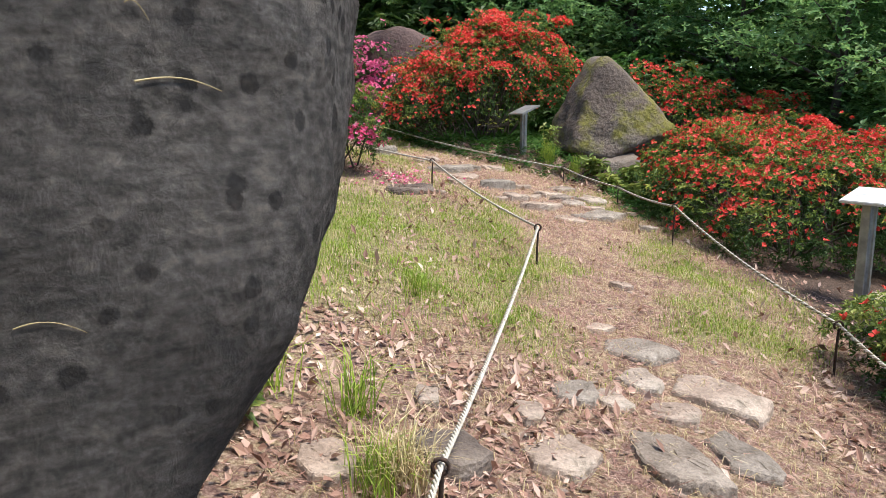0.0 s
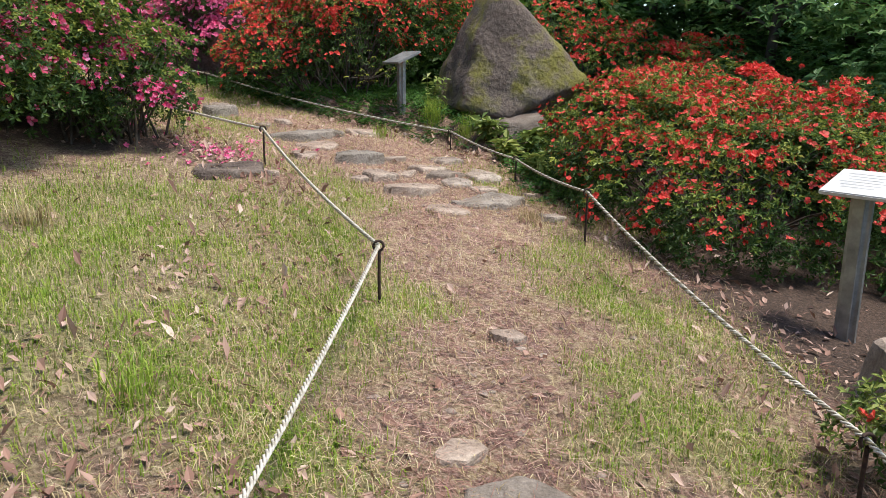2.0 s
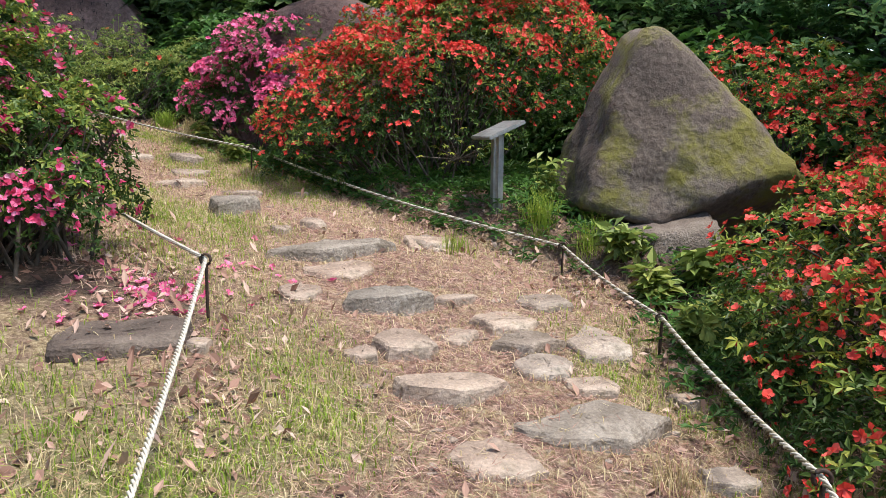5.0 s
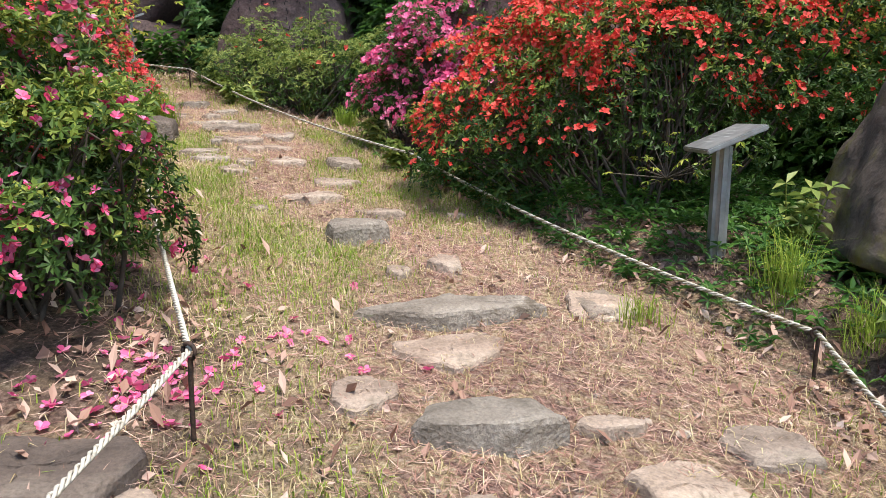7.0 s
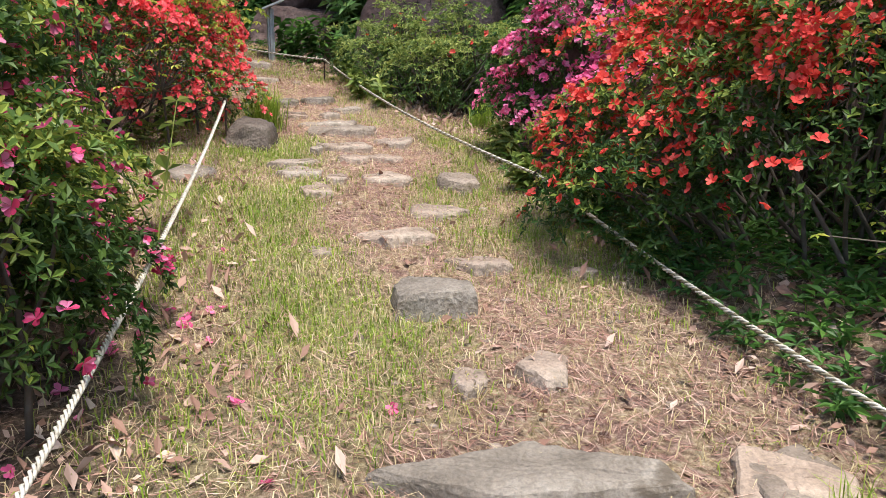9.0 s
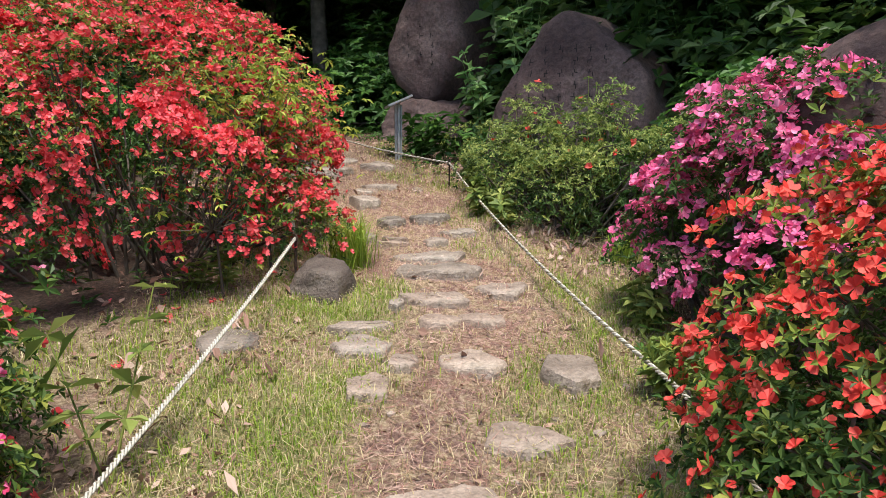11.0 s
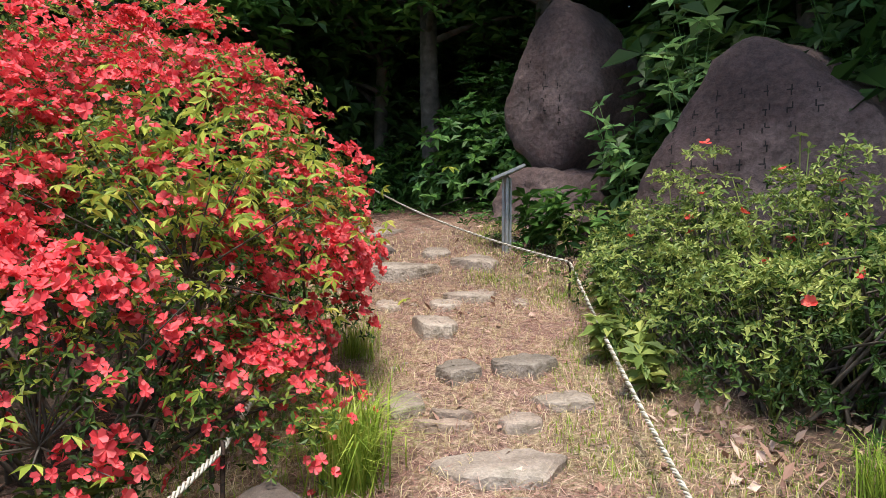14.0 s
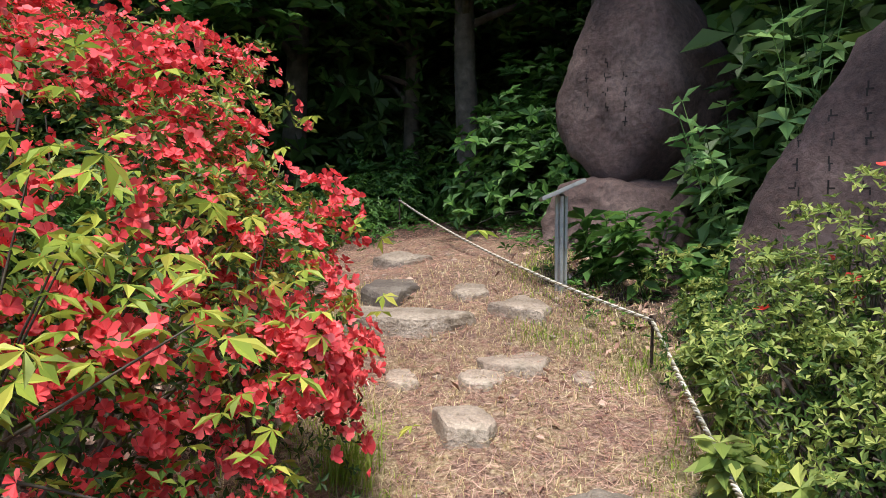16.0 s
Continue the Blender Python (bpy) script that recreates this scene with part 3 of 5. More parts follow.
boulder("boulder", 2.22, 11.62, H(2.22, 11.62), [(1, 0, 0, 0.5), (-1, 0, 0.1, 0.5), (0, -1, 0.2, 0.28), (0, 1, 0, 0.4), (-0.15, -0.2, 1, 0.17), (0, 0, -1, 0.25), (-0.6, -0.6, 0.3, 0.45)],
        M_STEPDARK, "flat grey stone wedged under the peaked boulder", 5, 5, 4, 0.06, 20.0)
boulder("boulder", -1.3, 14.8, H(-1.3, 14.8) + 0.72, [(1, 0, 0.1, 1.05), (-1, 0, 0.15, 1.0), (-0.6, -0.2, 0.8, 1.2), (0.5, -0.2, 0.85, 1.25), (0, -1, 0.1, 0.7), (0, 1, 0, 0.8), (0, 0, 1, 1.22), (0, 0, -1, 0.8)],
        M_DARK, "broad dark brown boulder behind the azaleas", 21, 0, 5, 0.05, 10.0)
BIG = boulder("boulder", -6.0, 16.9, H(-6.0, 16.9) + 0.72, [(1, -0.1, 0.2, 1.0), (-1, 0, 0.18, 0.92), (-0.8, -0.1, 0.6, 0.96), (0.62, -0.1, 0.78, 1.02), (0, -1, 0.15, 0.6), (0, 1, 0, 0.7), (0.05, 0, 1, 1.3), (0, 0, -1, 0.9)],
        M_DARK, "large rounded dark purple-brown boulder behind the green shrub", 31, 24, 5, 0.05, 14.0)
TALL = boulder("boulder", -9.05, 17.1, 4.3, [(1, -0.2, 0.12, 0.62), (-1, 0, 0.1, 0.72), (-0.82, -0.1, 0.5, 0.74), (0.75, 0, 0.5, 0.74), (0, -1, 0, 0.55), (0, 1, 0, 0.6), (0, 0, 1, 1.18), (-0.1, 0, -1, 0.95), (0.8, -0.2, -0.55, 0.66), (-0.7, -0.2, -0.7, 0.85)],
        M_DARK, "tall upright dark boulder balanced on a lower stone", 41, 25, 5, 0.05, 9.0)
boulder("boulder", -8.9, 16.75, H(-8.9, 16.75) + 0.2, [(1, 0, 0.2, 0.66), (-1, 0, 0.25, 0.55), (0, -1, 0.25, 0.5), (0, 1, 0, 0.7), (0.2, -0.1, 1, 0.46), (-0.2, 0, 1, 0.5), (0, 0, -1, 0.6), (0.6, -0.7, 0.3, 0.55)],
        M_DARK, "low brown stone beneath the upright boulder", 44, 25, 5, 0.08, 14.0)


boulder("fieldstone", -4.27, 12.64, H(-4.27, 12.64) + 0.05, [(1, 0, 0.1, 0.2), (-1, 0.1, 0.3, 0.2), (0, -1, 0.2, 0.17), (0, 1, 0.2, 0.18), (0.1, -0.2, 1, 0.14), (0, 0, -1, 0.16), (0.7, 0.7, 0.5, 0.19), (-0.6, -0.6, 0.6, 0.18)],
        M_STEPDARK, "dark rounded fieldstone beside the rope stake", 52, 30, 4, 0.13, 18.0)


# worn engraving, too weathered to read: short carved strokes in columns
def engraving(stone_ob, eye, centre, cols, rows, step, seed):
    r = np.random.default_rng(seed)
    me = stone_ob.data
    tree = BVHTree.FromPolygons([v.co[:] for v in me.vertices], [tuple(p.vertices) for p in me.polygons])
    inv = stone_ob.matrix_world.inverted()
    way = (Vector(centre) - Vector(eye)).normalized()
    right = way.cross(Vector((0, 0, 1))).normalized()
    up = right.cross(way)
    parts = []
    for i in range(cols):
        for j in range(rows):
            if r.random() < 0.25:
                continue
            for k in range(3):
                c = Vector(centre) + right * ((i - cols / 2) * step * 1.3 + r.normal() * 0.012) + up * ((rows / 2 - j) * step + (k - 1) * 0.02)
                o = inv @ (c - way * 3)
                hit, nrm, _, _ = tree.ray_cast(o, (inv.to_3x3() @ way).normalized())
                if hit is None:
                    continue
                q, nn = stone_ob.matrix_world @ hit, (stone_ob.matrix_world.to_3x3() @ nrm).normalized()
                a = nn.cross(up if k == 1 else right).normalized()
                b = nn.cross(a)
                w, h = r.uniform(0.012, 0.026), 0.005
                q = q + nn * 0.006
                parts.append((np.array([(q - a * w - b * h)[:], (q + a * w - b * h)[:], (q + a * w + b * h)[:], (q - a * w + b * h)[:]]), np.array([[0, 1, 2, 3]])))
    v, f = join(parts)
    ob = mesh_object("engraving", v, f, M_CARVED)
    under(tagged(ob, "dark weathered carved strokes", kind="stuff"), stone_ob)


bpy.context.view_layer.update()
engraving(BIG, (-2.0, 12.2, 3.0), (-5.75, 16.4, 3.45), 7, 6, 0.13, 1)
engraving(TALL, (-2.5, 12.5, 3.1), (-8.95, 16.7, 4.3), 3, 6, 0.13, 2)


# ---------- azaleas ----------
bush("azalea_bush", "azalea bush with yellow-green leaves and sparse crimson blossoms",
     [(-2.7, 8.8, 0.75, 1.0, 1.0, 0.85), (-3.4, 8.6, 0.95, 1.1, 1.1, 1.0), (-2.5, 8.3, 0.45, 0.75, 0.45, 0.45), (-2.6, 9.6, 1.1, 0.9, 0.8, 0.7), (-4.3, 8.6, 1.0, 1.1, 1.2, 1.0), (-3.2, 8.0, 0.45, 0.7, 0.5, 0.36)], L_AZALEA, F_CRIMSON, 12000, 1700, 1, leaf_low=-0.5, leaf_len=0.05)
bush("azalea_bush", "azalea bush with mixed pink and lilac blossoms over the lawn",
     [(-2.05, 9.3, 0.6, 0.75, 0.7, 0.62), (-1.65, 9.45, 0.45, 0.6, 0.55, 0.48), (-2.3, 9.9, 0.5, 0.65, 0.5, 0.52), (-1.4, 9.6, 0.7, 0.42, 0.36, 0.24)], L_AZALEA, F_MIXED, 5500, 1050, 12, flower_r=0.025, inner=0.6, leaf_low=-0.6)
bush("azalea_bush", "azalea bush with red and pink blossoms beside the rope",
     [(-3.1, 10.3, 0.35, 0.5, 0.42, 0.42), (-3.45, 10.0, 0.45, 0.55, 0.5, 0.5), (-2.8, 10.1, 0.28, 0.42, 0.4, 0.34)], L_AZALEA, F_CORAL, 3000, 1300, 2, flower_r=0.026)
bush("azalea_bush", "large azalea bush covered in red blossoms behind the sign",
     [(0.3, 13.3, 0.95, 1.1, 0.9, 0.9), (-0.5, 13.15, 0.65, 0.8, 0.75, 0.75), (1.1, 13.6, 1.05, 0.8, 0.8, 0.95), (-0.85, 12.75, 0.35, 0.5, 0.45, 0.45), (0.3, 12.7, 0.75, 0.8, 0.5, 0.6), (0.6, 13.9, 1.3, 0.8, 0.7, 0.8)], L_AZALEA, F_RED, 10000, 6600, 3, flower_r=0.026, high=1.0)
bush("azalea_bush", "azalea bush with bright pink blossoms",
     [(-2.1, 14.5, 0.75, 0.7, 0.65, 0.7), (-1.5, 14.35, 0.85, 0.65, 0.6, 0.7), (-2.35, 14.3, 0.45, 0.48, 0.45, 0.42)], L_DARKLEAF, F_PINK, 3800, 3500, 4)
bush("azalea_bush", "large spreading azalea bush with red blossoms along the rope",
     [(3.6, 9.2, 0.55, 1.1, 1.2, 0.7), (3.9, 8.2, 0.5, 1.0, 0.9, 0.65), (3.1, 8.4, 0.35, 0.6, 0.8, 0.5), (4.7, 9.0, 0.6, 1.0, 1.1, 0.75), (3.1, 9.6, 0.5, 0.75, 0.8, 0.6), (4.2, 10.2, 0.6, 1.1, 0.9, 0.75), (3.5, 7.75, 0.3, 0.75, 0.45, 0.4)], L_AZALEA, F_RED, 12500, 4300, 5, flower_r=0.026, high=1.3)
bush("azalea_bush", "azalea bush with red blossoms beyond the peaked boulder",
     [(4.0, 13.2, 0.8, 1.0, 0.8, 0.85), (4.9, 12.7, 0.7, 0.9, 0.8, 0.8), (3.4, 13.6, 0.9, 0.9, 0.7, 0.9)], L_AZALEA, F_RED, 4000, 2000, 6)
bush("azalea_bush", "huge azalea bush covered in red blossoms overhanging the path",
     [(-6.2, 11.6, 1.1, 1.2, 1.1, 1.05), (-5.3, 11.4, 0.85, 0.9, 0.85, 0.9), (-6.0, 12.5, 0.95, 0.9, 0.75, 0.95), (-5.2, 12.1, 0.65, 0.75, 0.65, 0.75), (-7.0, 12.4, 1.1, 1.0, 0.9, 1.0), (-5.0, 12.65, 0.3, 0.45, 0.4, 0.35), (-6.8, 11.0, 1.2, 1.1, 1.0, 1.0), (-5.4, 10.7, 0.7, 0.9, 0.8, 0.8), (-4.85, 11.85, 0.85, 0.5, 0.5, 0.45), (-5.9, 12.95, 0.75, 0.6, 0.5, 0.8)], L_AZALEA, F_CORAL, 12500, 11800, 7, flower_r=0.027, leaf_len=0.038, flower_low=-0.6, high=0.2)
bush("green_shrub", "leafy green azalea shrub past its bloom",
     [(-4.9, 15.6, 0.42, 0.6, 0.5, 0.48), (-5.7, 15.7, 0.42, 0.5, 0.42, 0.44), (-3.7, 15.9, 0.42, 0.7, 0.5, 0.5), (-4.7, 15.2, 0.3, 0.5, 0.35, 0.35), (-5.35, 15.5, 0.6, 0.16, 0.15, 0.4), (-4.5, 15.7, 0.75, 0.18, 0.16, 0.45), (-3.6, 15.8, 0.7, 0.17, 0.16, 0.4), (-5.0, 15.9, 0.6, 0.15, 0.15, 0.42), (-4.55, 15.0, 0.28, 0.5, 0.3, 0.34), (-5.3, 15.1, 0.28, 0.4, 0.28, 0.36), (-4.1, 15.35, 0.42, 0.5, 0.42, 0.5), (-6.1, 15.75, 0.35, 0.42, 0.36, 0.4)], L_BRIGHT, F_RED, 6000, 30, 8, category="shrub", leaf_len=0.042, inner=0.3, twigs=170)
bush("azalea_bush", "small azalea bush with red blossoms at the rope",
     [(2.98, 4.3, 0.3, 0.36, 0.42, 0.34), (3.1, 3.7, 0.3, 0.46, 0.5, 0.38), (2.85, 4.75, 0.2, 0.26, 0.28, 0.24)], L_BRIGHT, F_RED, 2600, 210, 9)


# ---------- signs ----------
def sign(x, y, tall, rot, label, plate_mat, tilt=24, size=(0.46, 0.34)):
    e = tagged(base_empty("sign", x, y), label, "sign", "signs by the boulders")
    z = H(x, y)
    bm = bmesh.new()
    bmesh.ops.create_cube(bm, size=1)
    bmesh.ops.scale(bm, vec=(0.13, 0.09, tall + 0.1), verts=bm.verts)
    bmesh.ops.bevel(bm, geom=bm.edges[:], offset=0.032, segments=3, affect="EDGES")
    me = bpy.data.meshes.new("post")
    bm.to_mesh(me)
    bm.free()
    me.materials.append(M_STEEL)
    p = new("post", me)
    p.matrix_world = pose(x, y, z + tall / 2 - 0.06, 0, 0, rot)
    under(p, e)
    bm = bmesh.new()
    bmesh.ops.create_cube(bm, size=1)
    bmesh.ops.scale(bm, vec=(size[0], size[1], 0.03), verts=bm.verts)
    bmesh.ops.bevel(bm, geom=bm.edges[:], offset=0.006, segments=2, affect="EDGES")
    me = bpy.data.meshes.new("plate")
    bm.to_mesh(me)
    bm.free()
    me.materials.append(plate_mat)
    q = new("plate", me)
    q.matrix_world = pose(x, y, z + tall, tilt, 0, rot)
    under(q, e)
    parts = []
    for i in range(6):
        w = size[0] * (0.36 - 0.05 * (i % 3))
        yy = size[1] * (0.3 - 0.11 * i)
        parts.append((np.array([[-w, yy, 0.0165], [w * 0.9, yy, 0.0165], [w * 0.9, yy + 0.006, 0.0165], [-w, yy + 0.006, 0.0165]]), np.array([[0, 1, 2, 3]])))
    v, f = join(parts)
    t = mesh_object("lettering", v, f, M_INK)
    t.matrix_world = q.matrix_world.copy()
    under(t, e)
    return e


sign(0.98, 11.9, 0.66, -65, "low steel sign stand with a slanted reading plate by the azaleas", M_STEEL)
sign(3.56, 6.5, 0.97, -58, "low stone-grey sign stand with a pale slanted plate", M_PLATE, 20, (0.4, 0.32))
sign(-7.98, 15.6, 0.74, -25, "low steel sign stand with a slanted plate at the upright boulder", M_STEEL)


# ---------- rope fence ----------
def rope_post(x, y, tall=0.31, rot=0):
    e = tagged(base_empty("rope_post", x, y), "thin rusty steel stake with a looped top for the rope", "post", "rope stakes")
    z = H(x, y)
    v, f = tube([(x, y, z - 0.1), (x, y, z + tall * 0.5), (x + 0.004, y, z + tall)], [0.009, 0.009, 0.009], 8)
    under(mesh_object("stake", v, f, M_RUST, True), e)
    a = np.linspace(0, 5.6, 14)
    c, s = math.cos(radians(rot)), math.sin(radians(rot))
    ring = [(x + 0.028 * math.sin(k) * c, y + 0.028 * math.sin(k) * s, z + tall + 0.028 - 0.028 * math.cos(k)) for k in a]
    v, f = tube(ring, [0.008] * len(ring), 6)
    under(mesh_object("loop", v, f, M_RUST, True), e)
    return np.array([x, y, z + tall + 0.03])


def rope(name, tops, label, sag=0.05, dark=False):
    """Two twisted strands laid from stake to stake; strand meshes are parts of one rope."""
    e = tagged(new(name), label, "rope")
    e.matrix_world = Matrix.Translation(tops[0])
    line = []
    for a, b in zip(tops, tops[1:]):
        n = max(8, int(np.linalg.norm(b - a) / 0.0085))
        k = np.linspace(0, 1, n, endpoint=False)[:, None]
        p = a + (b - a) * k
        p[:, 2] -= (4 * sag * k * (1 - k) * np.linalg.norm(b - a) / 3)[:, 0]
        line.append(p)
    P = np.concatenate(line)
    d = np.gradient(P, axis=0)
    ln = np.cumsum(np.linalg.norm(d, axis=1))
    d /= np.linalg.norm(d, axis=1, keepdims=True)
    u = np.cross(d, [0, 0, 1.0])
    u /= np.linalg.norm(u, axis=1, keepdims=True)
    w = np.cross(u, d)
    for i in range(3):
        ph = ln / 0.085 * 6.283 + i * 2.094
        q = P + 0.0075 * (u * np.cos(ph)[:, None] + w * np.sin(ph)[:, None])
        v, f = tube(q, np.full(len(q), 0.0053), 5)
        under(mesh_object("strand", v, f, M_ROPEDARK if dark and i == 0 else M_ROPE, True), e)
    return e


left = [np.array([-0.35, 0.3, H(-0.35, 0.3) + 0.35])] + [rope_post(*p) for p in ((-0.06, 2.35), (0.66, 6.3), (-0.36, 9.2), (-4.48, 12.53))] + [np.array([-5.6, 13.0, H(-5.6, 13.0) + 0.4])]
rope("rope", left, "white twisted rope strung between rusty stakes beside the lawn")
right = [rope_post(*p) for p in ((2.3, 2.2), (2.45, 4.7), (2.28, 7.92, 0.4), (2.05, 9.72, 0.2), (1.53, 11.15, 0.2), (-1.65, 13.0, 0.2), (-6.62, 15.42, 0.25), (-11.4, 15.4))]
rope("rope", right, "white and brown twisted rope along the planted side of the path", dark=True)


# ---------- stones of the path ----------
stone(0.62, 3.77, 0.27, 0.29, 0.05, 18, 1)
stone(0.81, 3.78, 0.21, 0.28, 0.05, 18)
stone(1.03, 4.08, 0.23, 0.3, 0.05, 19)
stone(1.45, 4.01, 0.51, 0.58, 0.05, 18)
stone(1.15, 3.73, 0.31, 0.29, 0.05, 17)
stone(0.46, 3.15, 0.33, 0.41, 0.05, 16)
stone(1, 3.19, 0.3, 0.67, 0.05, 15, 1)
stone(1.35, 3.32, 0.26, 0.43, 0.05, 16, 1)
stone(1.14, 4.55, 0.42, 0.41, 0.05, 21, 1)
stone(-0.03, 2.95, 0.3, 0.37, 0.1, 16, 2)
stone(-0.16, 3.48, 0.13, 0.18, 0.05, 18)
stone(-0.52, 2.78, 0.26, 0.35, 0.05, 15)
stone(0.34, 3.46, 0.18, 0.22, 0.05, 17)
stone(3.42, 5.62, 0.62, 0.5, 0.5, 16, 0)
stone(1.32, 6.01, 0.19, 0.15, 0.05, 17)
stone(0.97, 4.93, 0.25, 0.2, 0.05, 12)
stone(1.21, 8.34, 0.38, 0.28, 0.05, 21)
stone(1.62, 8.75, 0.62, 0.43, 0.06, 22, 1)
stone(1.64, 9.13, 0.25, 0.2, 0.05, 23)
stone(0.99, 8.88, 0.57, 0.26, 0.1, 24)
stone(1.42, 9.27, 0.31, 0.29, 0.05, 24)
stone(1.31, 9.54, 0.39, 0.29, 0.08, 26, 1)
stone(1.7, 9.71, 0.39, 0.54, 0.05, 25)
stone(1.17, 9.92, 0.37, 0.36, 0.05, 27)
stone(1.4, 10.33, 0.34, 0.34, 0.05, 28)
stone(0.91, 9.59, 0.24, 0.27, 0.05, 26)
stone(0.66, 9.31, 0.34, 0.33, 0.08, 26)
stone(0.49, 9.12, 0.2, 0.17, 0.05, 25)
stone(0.49, 11.26, 0.42, 0.42, 0.05, 34)
stone(-0.62, 8.78, 0.6, 0.5, 0.06, 27, 2)
stone(2.17, 8.53, 0.22, 0.19, 0.05, 20)
stone(2.19, 9.58, 0.21, 0.21, 0.05, 24)
stone(2.11, 9.21, 0.16, 0.17, 0.05, 23)
stone(-0.24, 8.84, 0.12, 0.15, 0.05, 26)
stone(-0.11, 10.73, 0.95, 0.36, 0.1, 41, 1)
stone(0.05, 10.35, 0.52, 0.34, 0.05, 39)
stone(-0.05, 9.79, 0.25, 0.26, 0.05, 38)
stone(0.46, 9.84, 0.58, 0.25, 0.14, 38, 1)
stone(0.5, 11.29, 0.34, 0.42, 0.05, 40, 1)
stone(0.84, 10.15, 0.28, 0.15, 0.05, 37)
stone(-0.63, 11.03, 0.14, 0.2, 0.05, 42)
stone(-0.46, 11.3, 0.24, 0.29, 0.05, 42)
stone(-1.2, 11.49, 0.46, 0.28, 0.16, 51, 1)
stone(-1.34, 12, 0.35, 0.26, 0.05, 51)
stone(-1.86, 11.94, 0.45, 0.28, 0.05, 51)
stone(-2.12, 12.5, 0.43, 0.29, 0.05, 52)
stone(-2.02, 11.48, 0.14, 0.14, 0.03, 51)
stone(-2.43, 13.13, 0.31, 0.45, 0.1, 53, 1)
stone(-2.83, 12.76, 0.35, 0.33, 0.05, 52)
stone(-3, 12.45, 0.16, 0.21, 0.05, 52)
stone(-2.87, 12.14, 0.25, 0.28, 0.05, 52)
stone(-3.36, 12.41, 0.37, 0.32, 0.05, 53)
stone(-3.89, 11.84, 0.37, 0.49, 0.05, 53, 1)
stone(-0.9, 12.33, 0.15, 0.12, 0.05, 51)
stone(-3.68, 13.15, 0.42, 0.25, 0.05, 60)
stone(-3.59, 12.53, 0.39, 0.14, 0.05, 60)
stone(-4.49, 13.66, 0.55, 0.39, 0.05, 59)
stone(-4.07, 13.45, 0.57, 0.27, 0.08, 60, 1)
stone(-3.74, 12.88, 0.09, 0.2, 0.05, 60)
stone(-3.59, 13.66, 0.35, 0.29, 0.05, 60)
stone(-3.39, 12.97, 0.28, 0.22, 0.05, 60)
stone(-3.29, 13.22, 0.28, 0.2, 0.05, 60)
stone(-6.36, 14.15, 0.34, 0.4, 0.1, 62)
stone(-6.9, 14.5, 0.24, 0.31, 0.05, 62)
stone(-7.02, 14.75, 0.42, 0.37, 0.05, 61)
stone(-7.1, 14.1, 0.22, 0.28, 0.05, 62)
stone(-7.9, 14.38, 0.95, 0.42, 0.13, 60, 1)
stone(-7.72, 15.15, 0.4, 0.5, 0.07, 60, 1)
stone(-9.5, 14.85, 0.55, 0.4, 0.1, 58, 1)
stone(-5.55, 13.96, 0.28, 0.34, 0.1, 63, 1)
stone(-5.48, 14.33, 0.39, 0.4, 0.1, 63, 1)
stone(-8.6, 14.5, 0.4, 0.7, 0.1, 60, 2)
stone(-8.3, 15.0, 0.3, 0.4, 0.05, 60, 1)
stone(-6.65, 15.0, 0.14, 0.18, 0.04, 60)
stone(-5.3, 13.55, 0.24, 0.34, 0.06, 60, 1)
stone(-4.95, 14.3, 0.3, 0.24, 0.05, 60, 1)
stone(-4.97, 13.61, 0.28, 0.09, 0.05, 64)
stone(-5.05, 13.7, 0.23, 0.07, 0.05, 64)
stone(-4.84, 13.96, 0.21, 0.19, 0.05, 64)


# ---------- trees and undergrowth ----------
def tree_template(seed, tall, crown_low, spread, leaves, leaf, leaf_size, label, lean=0.0):
    r = np.random.default_rng(seed)
    e = tagged(new("tree"), label, "tree", "trees of the wood")
    parts, tips = [], []
    k = np.linspace(0, 1, 9)
    trunk = np.stack([lean * tall * k + 0.12 * np.sin(k * 5 + seed), 0.12 * np.sin(k * 4 + seed * 2), tall * k - 0.2], 1)
    parts.append(tube(trunk, 0.02 * tall * (1 - 0.85 * k) + 0.015, 9))
    for i in range(16):
        h = r.uniform(crown_low * 0.8, 0.97)
        b = np.array([np.interp(h, k, trunk[:, j]) for j in range(3)])
        a = i * 2.4 + r.uniform(-0.4, 0.4)
        ln = spread * r.uniform(0.55, 1.0) * (1.15 - 0.6 * h)
        tip = b + [math.cos(a) * ln, math.sin(a) * ln, ln * r.uniform(0.15, 0.6)]
        mid = (b + tip) / 2 + [0, 0, 0.12 * ln]
        q = np.linspace(0, 1, 5)[:, None]
        pts = (1 - q) ** 2 * b + 2 * q * (1 - q) * mid + q ** 2 * tip
        parts.append(tube(pts, np.linspace(0.008 * tall * (1.1 - h) + 0.012, 0.008, 5), 5))
        for t in (0.45, 0.7, 0.88, 1.0):
            tips.append(((1 - t) ** 2 * b + 2 * t * (1 - t) * mid + t ** 2 * tip, ln * 0.34))
    v, f = join(parts)
    under(mesh_object("trunk", v, f, M_BARK, True), e)
    sel = r.integers(len(tips), size=leaves)
    c = np.array([t[0] for t in tips])[sel]
    s = np.array([t[1] for t in tips])[sel][:, None]
    d = r.normal(size=(leaves, 3)) * [0.6, 0.6, 0.32]
    p = c + d * s
    nn = np.tile([0.0, 0, 1.0], (leaves, 1)) + r.normal(size=(leaves, 3)) * 0.4
    v, f = whorls(p, nn, r, 4, leaf_size, leaf_size * 0.5, 2.5)
    under(tagged(mesh_object("leaves", v, f, leaf), kind="stuff"), e)
    return e


